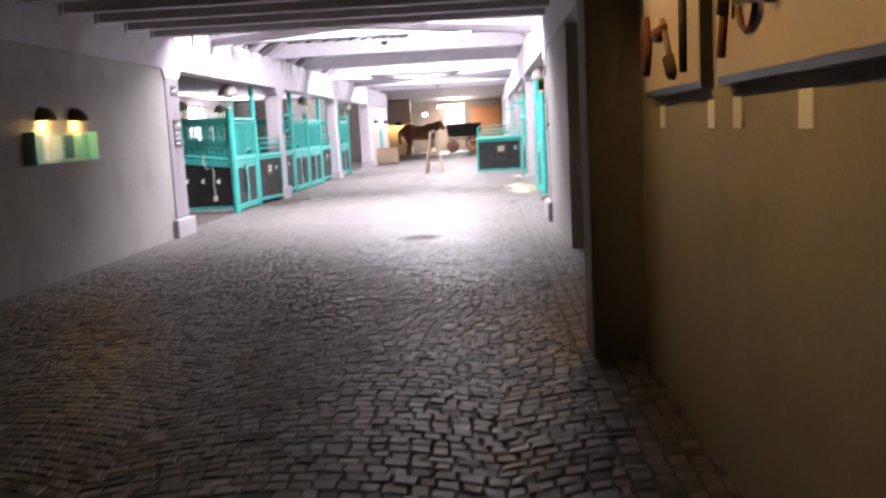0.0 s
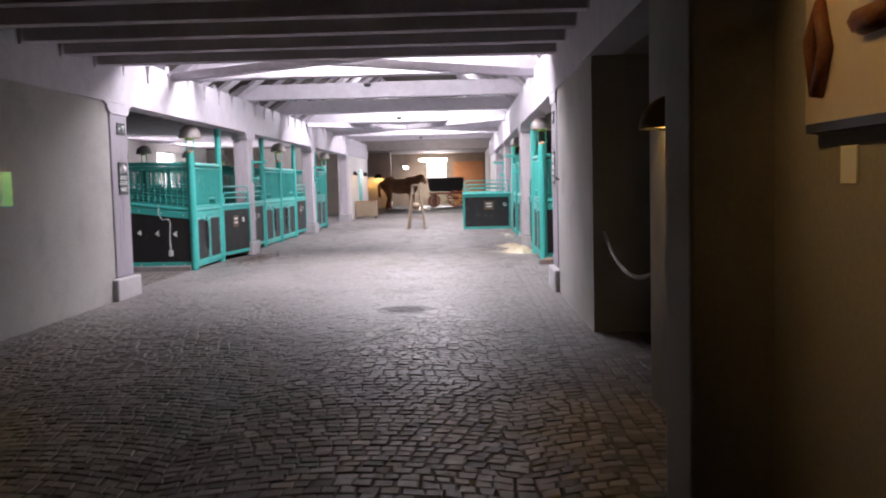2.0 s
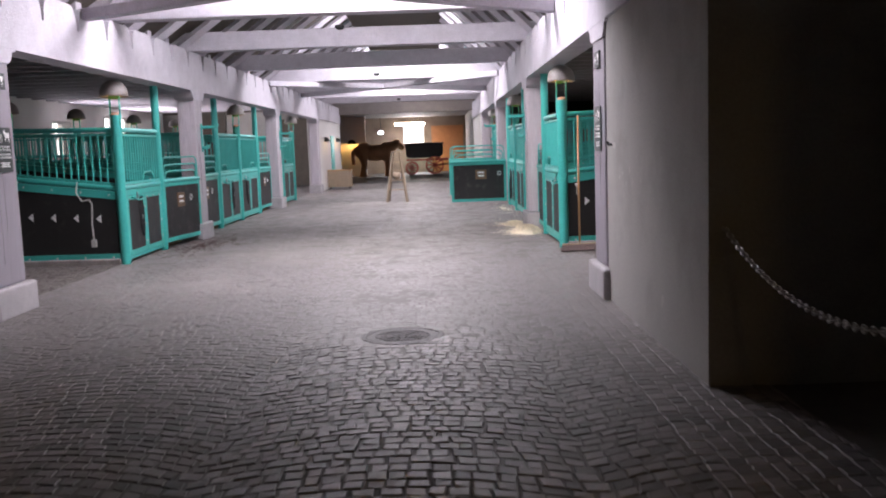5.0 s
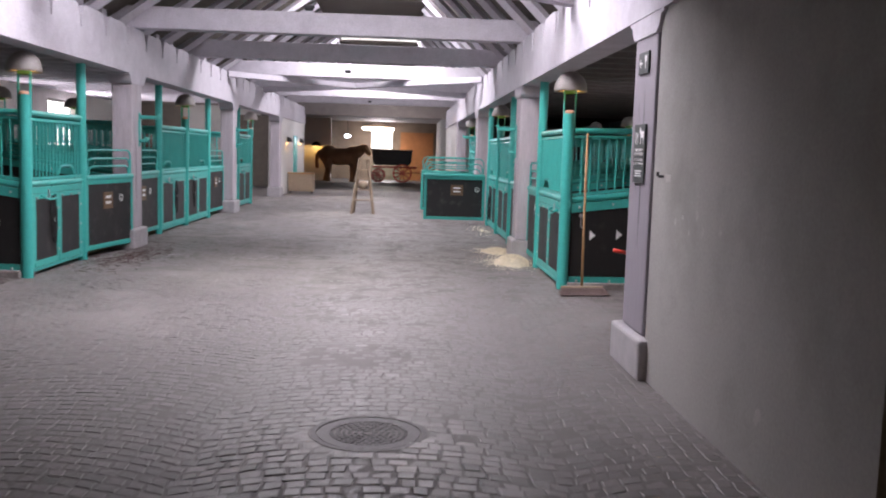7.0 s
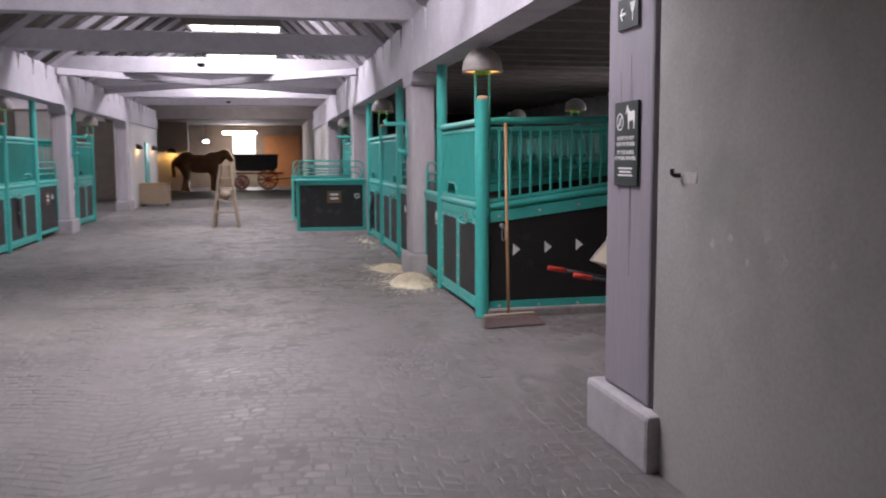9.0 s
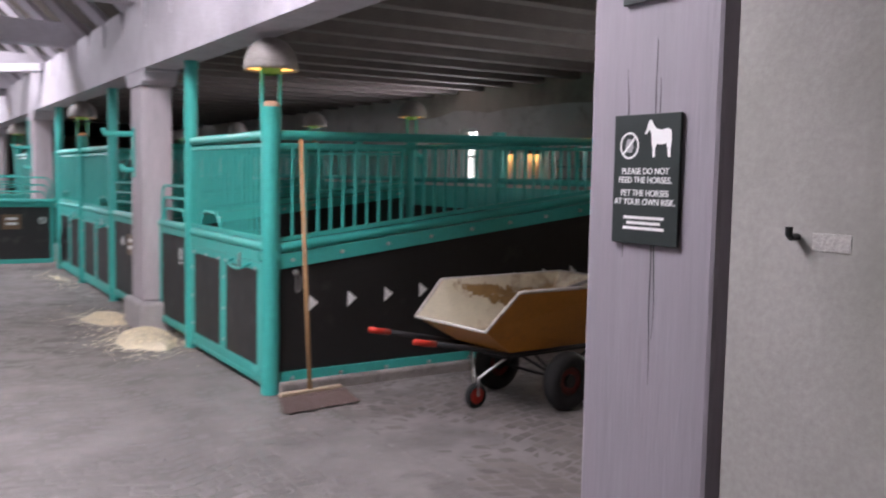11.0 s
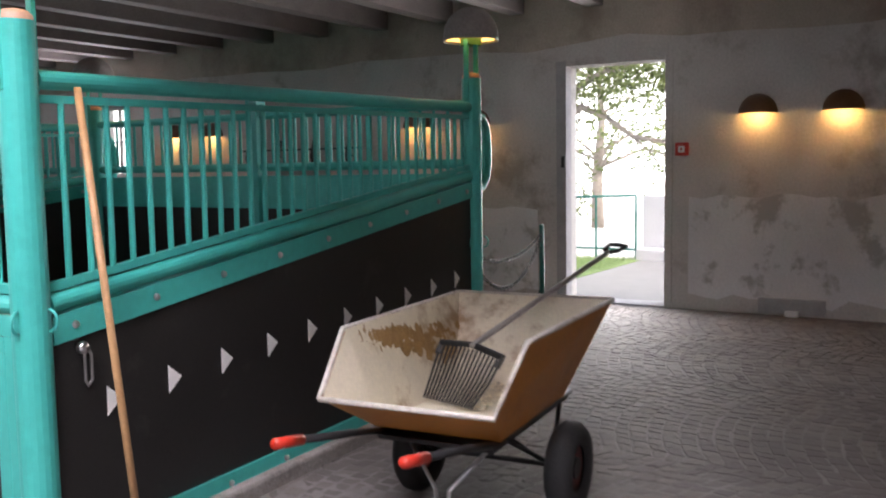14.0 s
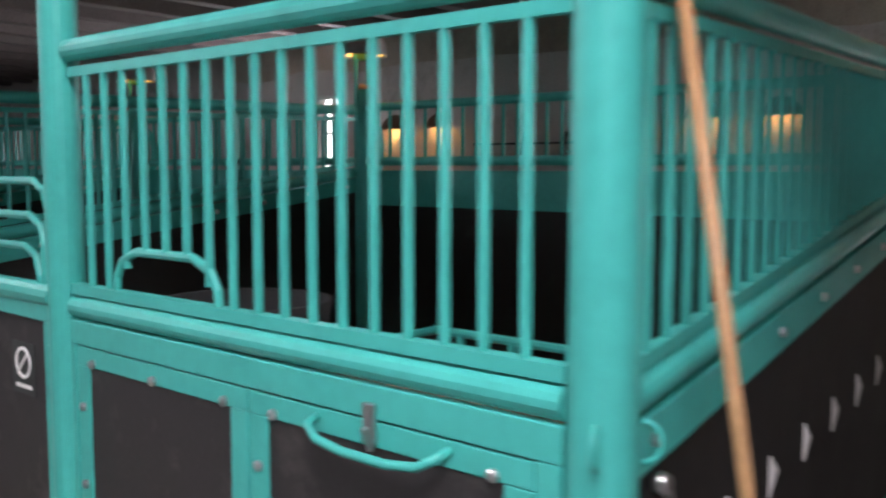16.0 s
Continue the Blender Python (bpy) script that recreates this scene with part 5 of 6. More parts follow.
# ---- corridor objects ----


def easel_ladder():
    t = thing("step_ladder", (-1.60, 31.0, 0), "weathered wooden step ladder standing in the corridor", "ladder")
    for sgn in (-1, 1):
        bm = bmesh.new()
        pipe(bm, [(0.28 * sgn, -0.25, 0), (0.10 * sgn, -0.02, 1.40)], 0.04, 4)
        part("front_rail", bm, M_GREYWOOD, t)
        bm = bmesh.new()
        pipe(bm, [(0.26 * sgn, 0.35, 0), (0.09 * sgn, 0.02, 1.38)], 0.034, 4)
        part("rear_leg", bm, M_GREYWOOD, t)
    for z in (0.35, 0.62, 0.88, 1.12):
        w = 0.28 - 0.18 * z / 1.4
        d = -0.25 + 0.23 * z / 1.4
        part("tread", boxes(((-w, d - 0.09, z - 0.015), (w, d + 0.06, z + 0.015))), M_GREYWOOD, t)
    part("top_board", boxes(((-0.13, -0.10, 1.39), (0.13, 0.10, 1.43))), M_GREYWOOD, t)
    o = thing("wicker_ball", (-1.60, 30.84, 0.635), "round pale wicker basket on the ladder tread", "basket")
    part("basket", lathe(bmesh.new(), [(0.05, 0.0), (0.11, 0.05), (0.13, 0.11), (0.11, 0.18), (0.06, 0.21), (0.05, 0.19)], 16), M_GREYWOOD, o, smooth=True)


easel_ladder()
t = thing("wooden_chest", (-4.28, 40.9, 0), "brown wooden chest on small casters by the wall", "chest")
part("body", boxes(((-0.45, -0.3, 0.08), (0.45, 0.3, 0.70)), bevel=0.01), M_PALEWOOD, t)
part("lid", boxes(((-0.47, -0.32, 0.704), (0.47, 0.32, 0.75)), bevel=0.008), M_WOOD, t)
for a in (-0.38, 0.38):
    for b in (-0.24, 0.24):
        part("caster", tube(bmesh.new(), (a - 0.02, b, 0.04), (a + 0.02, b, 0.04), 0.04, 10), M_DARK, t)
t = thing("floor_drain", (-0.85, 31.0, -0.006), "narrow iron drain grate in the floor", "drain")
part("grate", boxes(((-0.35, -0.08, -0.01), (0.35, 0.08, 0.008))), M_IRON, t)
for yc, xx in ((26.3, -1.85), (38.0, -1.8), (17.5, -1.8)):
    t = thing("smoke_detector", (xx, yc + 1.45, 3.35), "small dark smoke detector under a cross beam", "detector")
    part("body", lathe(bmesh.new(), [(0.07, 0.0), (0.07, -0.03), (0.045, -0.06), (0.001, -0.065)], 16), M_DARK, t, smooth=True)

# ---- far hall ----
M_BROWNH = mat("brown_model_horse", (0.30, 0.145, 0.07), 0.65, var=0.35, scale=3, bump=0.1)
M_MAROON = mat("dark_red_cart_paint", (0.20, 0.02, 0.018), 0.5, var=0.2, bump=0.05)
M_DOORW = mat("orange_brown_boards", (0.34, 0.145, 0.06), 0.5, var=0.2, scale=5, bump=0.2)


def ball(bm, c, r, rot=0):
    bmesh.ops.create_uvsphere(bm, u_segments=14, v_segments=10, radius=1, matrix=Matrix.Translation(c) @ Matrix.Rotation(radians(rot), 4, "Y") @ Matrix.Diagonal((*r, 1)))


def model_horse(x, y):
    bm = bmesh.new()
    ball(bm, (0, 0, 1.28), (0.86, 0.42, 0.44))
    ball(bm, (-0.62, 0, 1.36), (0.50, 0.44, 0.50))
    ball(bm, (0.58, 0, 1.32), (0.46, 0.42, 0.52))
    tube(bm, (0.62, 0, 1.42), (1.12, 0, 1.72), 0.36, 12, 0.22)
    ball(bm, (1.18, 0, 1.76), (0.22, 0.16, 0.19))
    tube(bm, (1.18, 0, 1.76), (1.52, 0, 1.42), 0.18, 12, 0.11)
    for b in (-0.07, 0.07):
        tube(bm, (1.06, b, 1.88), (1.08, b * 1.3, 2.02), 0.05, 8, 0.02)
    for a, b in ((-0.80, 0.22), (-0.66, -0.22), (0.56, 0.20), (0.72, -0.20)):
        knee = a + (0.10 if a < 0 else 0.0)
        tube(bm, (a, b, 1.20), (knee, b, 0.62), 0.24 if a < 0 else 0.19, 10, 0.11)
        tube(bm, (knee, b, 0.66), (a + 0.02, b, 0.26), 0.11, 10, 0.095)
        tube(bm, (a + 0.02, b, 0.34), (a + 0.03, b, 0.0), 0.10, 10, 0.18)
    pipe(bm, [(-1.05, 0, 1.58), (-1.22, 0, 1.36), (-1.24, 0, 1.0), (-1.20, 0, 0.66)], 0.10, 8)
    o = part("model_horse", bm, M_BROWNH, smooth=True)
    md = o.modifiers.new("remesh", "REMESH")
    md.mode, md.voxel_size, md.use_smooth_shade = "VOXEL", 0.04, True
    o.matrix_basis = pose(x, y, 0.0)
    return tagged(o, "brown life-size model of a draught horse beside a wagon", "statue")


model_horse(-3.78, 54.6)


def cart(x, y):
    t = thing("brewery_wagon", (x, y, 0), "dark horse-drawn wagon with red wheels", "wagon")
    bm = bmesh.new()
    prism(bm, [(-1.0, 1.02), (-0.85, 0.92), (0.85, 0.92), (1.02, 1.10), (1.05, 1.72), (-1.05, 1.66)], "y", -0.6, 0.6)
    bmesh.ops.bevel(bm, geom=bm.edges[:], offset=0.03, segments=2, affect="EDGES")
    part("body", bm, M_DARK, t, "dark panelled wagon body")
    for xx in (-0.62, -0.1, 0.42, 0.9):
        part("stake", boxes(((xx - 0.025, -0.63, 0.95), (xx + 0.025, -0.60, 1.66))), M_DARK, t)
    part("top_board", boxes(((-1.08, -0.64, 1.655), (1.08, -0.585, 1.735)), bevel=0.01), M_DARK, t)
    part("chassis", boxes(((-1.0, -0.4, 0.76), (1.3, 0.4, 0.86))), M_MAROON, t)
    part("shaft", tube(bmesh.new(), (0.7, -0.45, 0.50), (2.3, -0.45, 0.62), 0.045, 8), M_DOORW, t, "wooden shaft")
    for a, R in ((-0.72, 0.36), (0.55, 0.50)):
        for b in (-0.70, 0.70):
            w = part("wheel", lathe(bmesh.new(), [(R - 0.07, -0.035), (R, -0.035), (R, 0.035), (R - 0.07, 0.035), (R - 0.07, -0.035)], 28), M_MAROON, t, "red spoked wheel")
            w.matrix_basis = pose(a, b, R, 90, 0, 0)
            for k in range(10):
                part("spoke", tube(bmesh.new(), (0, 0, 0), ((R - 0.05) * math.cos(k * math.tau / 10), (R - 0.05) * math.sin(k * math.tau / 10), 0), 0.026, 6), M_MAROON, w)
            part("hub", tube(bmesh.new(), (0, 0, -0.07), (0, 0, 0.07), 0.09, 10), M_MAROON, w)
    return t


cart(-1.15, 55.8)
struct("door_far", boxes(((-0.75, YF - 0.06, 0), (1.15, YF, 2.75))), M_DOORW, "large orange-brown boarded door", "door")
struct("wall_far_partition", boxes(((OL, 55.8, -0.03), (-4.4, 56.1, 3.3))), M_WHITE, "white partition wall in the far hall", "wall")
struct("wall_far_side", boxes(((1.3, 46.0, -0.03), (1.6, YF, 3.3)), ((OL, 46.0, -0.03), (-6.6, 46.3, 3.3))), M_PLAST, "plaster side walls of the far hall", "wall")
struct("wall_far_west", boxes(((FL - 0.45, 38.75, -0.03), (FL - 0.02, 46.0, 2.66))), M_WHITE, "white plastered wall beyond the last stalls", "wall")
struct("wall_far_east", boxes(((FR + 0.02, 38.3, -0.03), (FR + 0.45, 46.0, 2.66))), M_WHITE, "white plastered wall opposite the chest", "wall")
struct("door_teal", boxes(((FL - 0.02, 42.2, 0.0), (FL + 0.02, 43.2, 2.1)), bevel=0.01), M_TEAL, "teal painted side door", "door")
for i, xx in enumerate((-6.05, -5.15)):
    t = thing("wall_lamp", (xx, 55.8, 1.80), "black half-dome wall lamp in the far hall", "lamp", "half-dome wall lamps")
    o = part("shade", lathe(bmesh.new(), [(0.24, 0), (0.22, 0.1), (0.15, 0.2), (0.01, 0.24)], 16), M_DARK, t, smooth=True)
    o.matrix_basis = Matrix.Translation((0, -0.25, 0))
    o = part("light_opening", lathe(bmesh.new(), [(0.22, 0.01), (0.001, 0.01)], 16), M_WARM, t)
    o.matrix_basis = Matrix.Translation((0, -0.25, 0))
    bulb("far_lamp_light", (xx, 55.5, 1.75), 2.5)
t = thing("tube_light", (-2.0, 58.5, 2.86), "bright ceiling tube light in the far hall", "lamp")
part("tube", tube(bmesh.new(), (-0.85, 0, 0), (0.85, 0, 0), 0.07, 10), M_WARMW, t)
part("fitting", boxes(((-0.9, -0.06, 0.07), (0.9, 0.06, 0.11))), M_CONC, t)
for xx in (-0.6, 0.6):
    part("rod", tube(bmesh.new(), (xx, 0, 0.10), (xx, 0, 0.44), 0.012, 6), M_DARK, t)
area("tube_light_light", pose(-2.0, 58.3, 2.7), 1.7, 0.2, 60, (1.0, 0.88, 0.75))
t = thing("spot_light", (-3.7, 58.5, 2.42), "small bluish spot lamp in the far hall", "lamp")
part("bulb", lathe(bmesh.new(), [(0.001, -0.1), (0.12, -0.06), (0.16, 0.0), (0.12, 0.06), (0.001, 0.1)], 14), glow("spot_light_blue", (0.75, 0.85, 1.0), 8), t, smooth=True)
part("rod", tube(bmesh.new(), (0, 0, 0.08), (0, 0, 0.88), 0.02, 6), M_DARK, t)
struct("floor_far", boxes(((OL, 44.8, -0.03), (OR, YF, 0.005))), M_GREYB, "dark worn paving of the far hall", "floor")

# ---- windows and doors ----


def window_x(name, x, y0, y1, z0, z1, nx, nz, label):
    t = thing(name, (x, (y0 + y1) / 2, z0), label, "window", kind="structure")
    w, h = (y1 - y0) / 2, z1 - z0
    fr = 0.05
    part("window_frame", boxes(((-0.04, -w, 0), (0.04, -w + fr, h)), ((-0.04, w - fr, 0), (0.04, w, h)), ((-0.04, -w + fr, 0), (0.04, w - fr, fr)), ((-0.04, -w + fr, h - fr), (0.04, w - fr, h))), M_WHITE, t)
    for i in range(1, nx):
        yy = -w + 2 * w * i / nx
        part("mullion", boxes(((-0.025, yy - 0.02, fr), (0.025, yy + 0.02, h - fr))), M_WHITE, t)
    for i in range(1, nz):
        zz = h * i / nz
        part("transom", boxes(((-0.022, -w + fr, zz - 0.018), (0.022, w - fr, zz + 0.018))), M_WHITE, t)
    g = part("pane", boxes(((-0.004, -w + fr, fr), (0.004, w - fr, h - fr))), M_WGLASS, t)
    g.visible_shadow = False
    return t


M_WGLASS = bpy.data.materials.new("window_glass")
M_WGLASS.use_nodes = True
gb = M_WGLASS.node_tree.nodes["Principled BSDF"]
gb.inputs["Transmission Weight"].default_value, gb.inputs["Roughness"].default_value, gb.inputs["IOR"].default_value = 1.0, 0.0, 1.1
window_x("window_1", OR + 0.13, 27.30, 27.95, 1.50, 2.62, 2, 2, "slim white-framed window in the east wall")
window_x("window_2", OL - 0.25, 38.9, 42.2, 1.40, 3.05, 3, 2, "large bright window in the west wall")
window_x("window_3", OL - 0.25, 34.3, 35.7, 1.60, 2.75, 2, 2, "smaller bright window in the west wall")
t = window_x("window_4", -1.825, -0.625, 0.625, 0, 1.1, 2, 2, "bright window at the far end")
t.matrix_basis = pose(-1.825, YF + 0.15, 1.75, 0, 0, 90)
# frames for all skylights, the added last one included
for i, (yc, ls, _) in enumerate(SKYLIGHTS):
    t = thing("window_%d" % (5 + i), (-1.45, yc, 5.16), "white-framed skylight in the roof ridge", "skylight", kind="structure")
    part("window_frame", boxes(((-1.3, -ls / 2, 0), (-1.22, ls / 2, 0.1)), ((1.22, -ls / 2, 0), (1.3, ls / 2, 0.1)), ((-1.22, -ls / 2, 0), (1.22, -ls / 2 + 0.08, 0.1)), ((-1.22, ls / 2 - 0.08, 0), (1.22, ls / 2, 0.1))), M_WHITE, t)
    for k in (-0.61, 0, 0.61):
        part("glazing_bar", boxes(((k - 0.02, -ls / 2 + 0.08, 0.0), (k + 0.02, ls / 2 - 0.08, 0.06))), M_WHITE, t)
t = thing("door_1", (OR, 19.14, 0), "open outer doorway with a weathered grey frame", "door", kind="structure")
part("jamb", boxes(((-0.02, -0.66, 0), (0.10, -0.58, 2.70))), M_WORN, t)
part("jamb", boxes(((-0.03, 0.58, 0), (0.12, 0.70, 2.76))), M_CONC, t)
part("lintel", boxes(((-0.03, -0.58, 2.70), (0.10, 0.58, 2.78))), M_WORN, t)
part("threshold", boxes(((-0.02, -0.58, -0.03), (0.30, 0.58, 0.012))), M_CONC, t, "worn stone threshold")
part("strike_plate", boxes(((-0.035, 0.60, 1.55), (-0.03, 0.64, 1.68))), M_DARK, t)


def ragged(name, y0, y1, z0, z1, proud, material, label, seed, amp):
    """A flat patch on the east wall with an uneven outline."""
    bm = bmesh.new()
    n = 26
    w = lambda k, i: amp * (noise.noise(Vector((i * 0.55, seed, k))) + 0.4 * noise.noise(Vector((i * 2.1, seed, k + 9))))
    pts = [(y0 + (y1 - y0) * i / n, z0 + w(0, i)) for i in range(n + 1)] + [(y1 - (y1 - y0) * i / n, z1 + w(1, i)) for i in range(n + 1)]
    prism(bm, pts, "x", OR - proud, OR + 0.01)
    return struct(name, bm, material, label, "wall")


M_REPAIR = mat("repaired_plaster", (0.73, 0.71, 0.72), 0.9, var=0.12, scale=2, fine=45, bump=0.3, dirt=(0.33, 0.31, 0.29), dirt_amt=0.7, dirt_scale=2.2, dirt_lo=0.54, dirt_w=0.08)
M_SMOKE = mat("smoke_stained_plaster", (0.46, 0.395, 0.335), 0.9, var=0.18, scale=2, fine=45, bump=0.3, dirt=(0.24, 0.19, 0.15), dirt_amt=0.6, dirt_scale=1.6)
ragged("wall_patch_low", 14.1, 18.3, 0.15, 1.22, 0.003, M_REPAIR, "paler repaired plaster patch", 1, 0.14)
ragged("wall_patch_low", 20.1, 24.6, 0.10, 1.10, 0.003, M_REPAIR, "paler repaired plaster patch behind the stall", 4, 0.16)
ragged("wall_stain_high", 14.1, 30.0, 2.95, 3.55, 0.0035, M_SMOKE, "brown stained plaster under the ceiling", 2, 0.14)
t = thing("fire_alarm_button", (OR, 18.37, 1.73), "red fire alarm call point on the wall", "alarm button")
part("case", boxes(((-0.05, -0.07, -0.07), (0, 0.07, 0.07)), bevel=0.008), M_RED, t)
part("face", boxes(((-0.054, -0.035, -0.035), (-0.05, 0.035, 0.035))), M_PRINT, t, "white break panel")
part("dot", boxes(((-0.057, -0.012, -0.012), (-0.054, 0.012, 0.012))), M_RED, t)
t = thing("skirting_box", (OR, 17.25, 0), "grey metal box with a white outlet at floor level", "box")
part("case", boxes(((-0.06, -0.35, 0.02), (0, 0.30, 0.18)), bevel=0.006), M_CONC, t)
part("outlet", boxes(((-0.10, -0.1, 0.0), (-0.06, 0.03, 0.06)), bevel=0.006), M_PRINT, t, "white outlet")
t = thing("harness_rack", (OR, 23.7, 1.60), "black iron harness rack on the east wall", "rack")
for z in (0.05, 0.25):
    part("rail", tube(bmesh.new(), (-0.08, -1.1, z), (-0.08, 1.1, z), 0.014, 8), M_DARK, t)
for yy in (-0.9, -0.3, 0.3, 0.9):
    part("arm", tube(bmesh.new(), (0, yy, 0.15), (-0.12, yy, 0.15), 0.012, 8), M_DARK, t)
    bm = bmesh.new()
    pipe(bm, [(-0.09, yy, 0.38), (-0.10, yy + 0.05, 0.15), (-0.09, yy + 0.02, -0.02)], 0.025, 6)
    part("hanging_strap", bm, M_DARK, t)
# flat dark sheets paint the gloom of openings at the aisle's end
struct("dark_opening_west", boxes(((-11.7, 45.93, 0), (-9.8, 45.99, 3.3)), ((-7.9, 45.93, 0), (-5.3, 45.99, 2.95))), M_ROOF, "dark sheets standing for unlit openings at the west aisle end", "door")

# ---- outdoors behind the doorway ----
M_ASPH = mat("grey_paving", (0.20, 0.19, 0.19), 0.9, var=0.12, scale=3, fine=80, bump=0.2)
M_GWALL = mat("pale_garden_wall", (0.55, 0.54, 0.56), 0.9, var=0.1, scale=2, bump=0.2)
M_GRAVEL = mat("pale_gravel", (0.58, 0.57, 0.54), 0.95, var=0.12, scale=4, fine=120, bump=0.4)
M_GRASS = mat("grass", (0.13, 0.19, 0.06), 0.9, var=0.35, scale=4, fine=80, bump=0.5)
M_BARK = mat("bark", (0.27, 0.23, 0.20), 0.9, var=0.3, scale=10, fine=60, bump=0.6)
M_LEAF = mat("leaves", (0.16, 0.19, 0.075), 0.5, var=0.2, random_isl=0.5, bump=0.0)
M_LEAFRED = mat("reddish_leaves", (0.26, 0.15, 0.07), 0.5, var=0.2, random_isl=0.5, bump=0.0)
M_IVY = mat("ivy_leaves", (0.06, 0.08, 0.035), 0.45, var=0.2, random_isl=0.5, bump=0.0)
for m in (M_LEAF, M_LEAFRED, M_IVY):
    # thin leaves let part of the light through
    nt = m.node_tree
    b = nt.nodes["Principled BSDF"]
    tr, ad = nt.nodes.new("ShaderNodeBsdfTranslucent"), nt.nodes.new("ShaderNodeMixShader")
    nt.links.new(b.inputs["Base Color"].links[0].from_socket, tr.inputs["Color"])
    ad.inputs[0].default_value = 0.45
    nt.links.new(b.outputs[0], ad.inputs[1])
    nt.links.new(tr.outputs[0], ad.inputs[2])
    nt.links.new(ad.outputs[0], nt.nodes["Material Output"].inputs["Surface"])
struct("pavement", boxes(((OR + 0.26, 14.0, -0.07), (14.05, 20.55, -0.03)), ((OR + 0.26, 20.55, -0.07), (11.2, 23.0, -0.03))), M_ASPH, "grey paved path outside the door", "pavement")
struct("lawn", boxes(((11.2, 20.55, -0.08), (14.0, 30, -0.02))), M_GRASS, "grass verge beside the path", "ground")
struct("gravel_yard", boxes(((14.0, -20, -0.08), (70, 70, -0.025))), M_GRAVEL, "pale gravel yard beyond the railing", "ground")
struct("garden_wall", boxes(((14.2, 15.0, -0.06), (14.5, 20.62, 1.05)), ((13.85, 15.0, -0.06), (14.2, 20.62, 0.16)), bevel=0.015), M_GWALL, "low white wall outside the door", "wall")
t = thing("railing", (14.08, 20.70, -0.03), "thin dark green steel garden railing", "railing")
for yy, h in ((0.0, 1.08), (0.72, 1.06), (1.36, 1.04), (2.05, 0.70)):
    part("post", tube(bmesh.new(), (0, yy, 0), (0, yy, h), 0.020, 8), M_TEALD, t)
part("top_rail", pipe(bmesh.new(), [(0, 0, 1.08), (0, 1.30, 1.045), (0, 1.42, 1.02), (0, 2.05, 0.70), (0, 2.5, 0.46)], 0.022, 8), M_TEALD, t)
part("bottom_rail", tube(bmesh.new(), (0, 0, 0.16), (0, 2.5, 0.16), 0.018, 8), M_TEALD, t)
t = thing("grass_tuft", (12.4, 21.6, -0.02), "bright green grass verge by the path", "grass", kind="stuff")
bm = bmesh.new()
rg = random.Random(44)
for i in range(2600):
    c = Vector((rg.uniform(-1.2, 1.6), rg.uniform(-1.0, 1.4), 0))
    d = Vector((rg.gauss(0, 0.03), rg.gauss(0, 0.03), rg.uniform(0.05, 0.13)))
    vs = [bm.verts.new(c + Vector(p)) for p in ((-0.006, 0, 0), (0.006, 0, 0))] + [bm.verts.new(c + d)]
    bm.faces.new(vs)
tagged(part("blades", bm, M_GRASS, t), "bright grass blades", kind="stuff")


def limb(bm, pts, r0, r1, n=9):
    """A tapered bent limb."""
    for k in range(len(pts) - 1):
        a, b = r0 + (r1 - r0) * k / (len(pts) - 1), r0 + (r1 - r0) * (k + 1) / (len(pts) - 1)
        tube(bm, pts[k], pts[k + 1], a, n, b)
        if k:
            bmesh.ops.create_icosphere(bm, subdivisions=1, radius=a, matrix=Matrix.Translation(pts[k]))


def leaf_crown(t, centres, count, seed, size, sx=0.5, sz=0.35, material=None, label="loose pale green leaves"):
    """Leaves set in small drooping sprays round the given centres."""
    rg = random.Random(seed)
    V, F = [], []
    for i in range(count // 7):
        c = centres[rg.randrange(len(centres))] + Vector((rg.gauss(0, sx), rg.gauss(0, sx), rg.gauss(0, sz)))
        way = Vector((rg.uniform(-1, 1), rg.uniform(-1, 1), rg.uniform(-0.7, 0.1))).normalized()
        side = way.cross(Vector((0, 0, 1))).normalized()
        for k in range(7):
            r = size * rg.uniform(0.7, 1.25)
            p = c + way * (0.05 * k) + side * (r * (0.6 if k % 2 else -0.6))
            q = Euler((rg.gauss(0, 0.5), rg.gauss(0, 0.5), rg.uniform(0, 6.3))).to_matrix()
            b = len(V)
            V += [tuple(p + q @ Vector(v)) for v in ((-r, 0, 0), (-0.2 * r, -r * 0.42, 0.02 * r), (r, 0, -0.1 * r), (-0.2 * r, r * 0.42, 0.02 * r))]
            F.append((b, b + 1, b + 2, b + 3))
    me = bpy.data.meshes.new("crown")
    me.from_pydata(V, [], F)
    me.materials.append(material or M_LEAF)
    o = new("crown", me)
    o.parent = t
    tagged(o, label, kind="stuff")
    return o


# the near tree behind the railing, one limb drooping across the doorway
t = thing("tree", (15.5, 23.15, -0.03), "leaning pale-barked tree with a drooping limb", "tree")
bm = bmesh.new()
limb(bm, [(0, 0, 0), (0.05, -0.06, 0.7), (0.12, -0.16, 1.5), (0.22, -0.22, 2.3), (0.30, -0.20, 3.0), (0.35, -0.05, 4.2), (0.5, 0.1, 5.5)], 0.20, 0.09, 12)
limb(bm, [(0.22, -0.22, 2.35), (0.25, -0.75, 2.72), (0.3, -1.25, 2.50), (0.35, -1.75, 2.12), (0.4, -2.3, 2.02), (0.45, -2.9, 2.05), (0.5, -3.6, 2.3)], 0.075, 0.02)
limb(bm, [(0.3, -0.2, 2.9), (0.4, -1.2, 3.4), (0.5, -2.4, 3.6), (0.6, -3.6, 3.5)], 0.08, 0.02)
limb(bm, [(0.28, -0.2, 2.7), (0.1, 0.5, 3.1), (-0.1, 1.4, 3.3)], 0.06, 0.02)
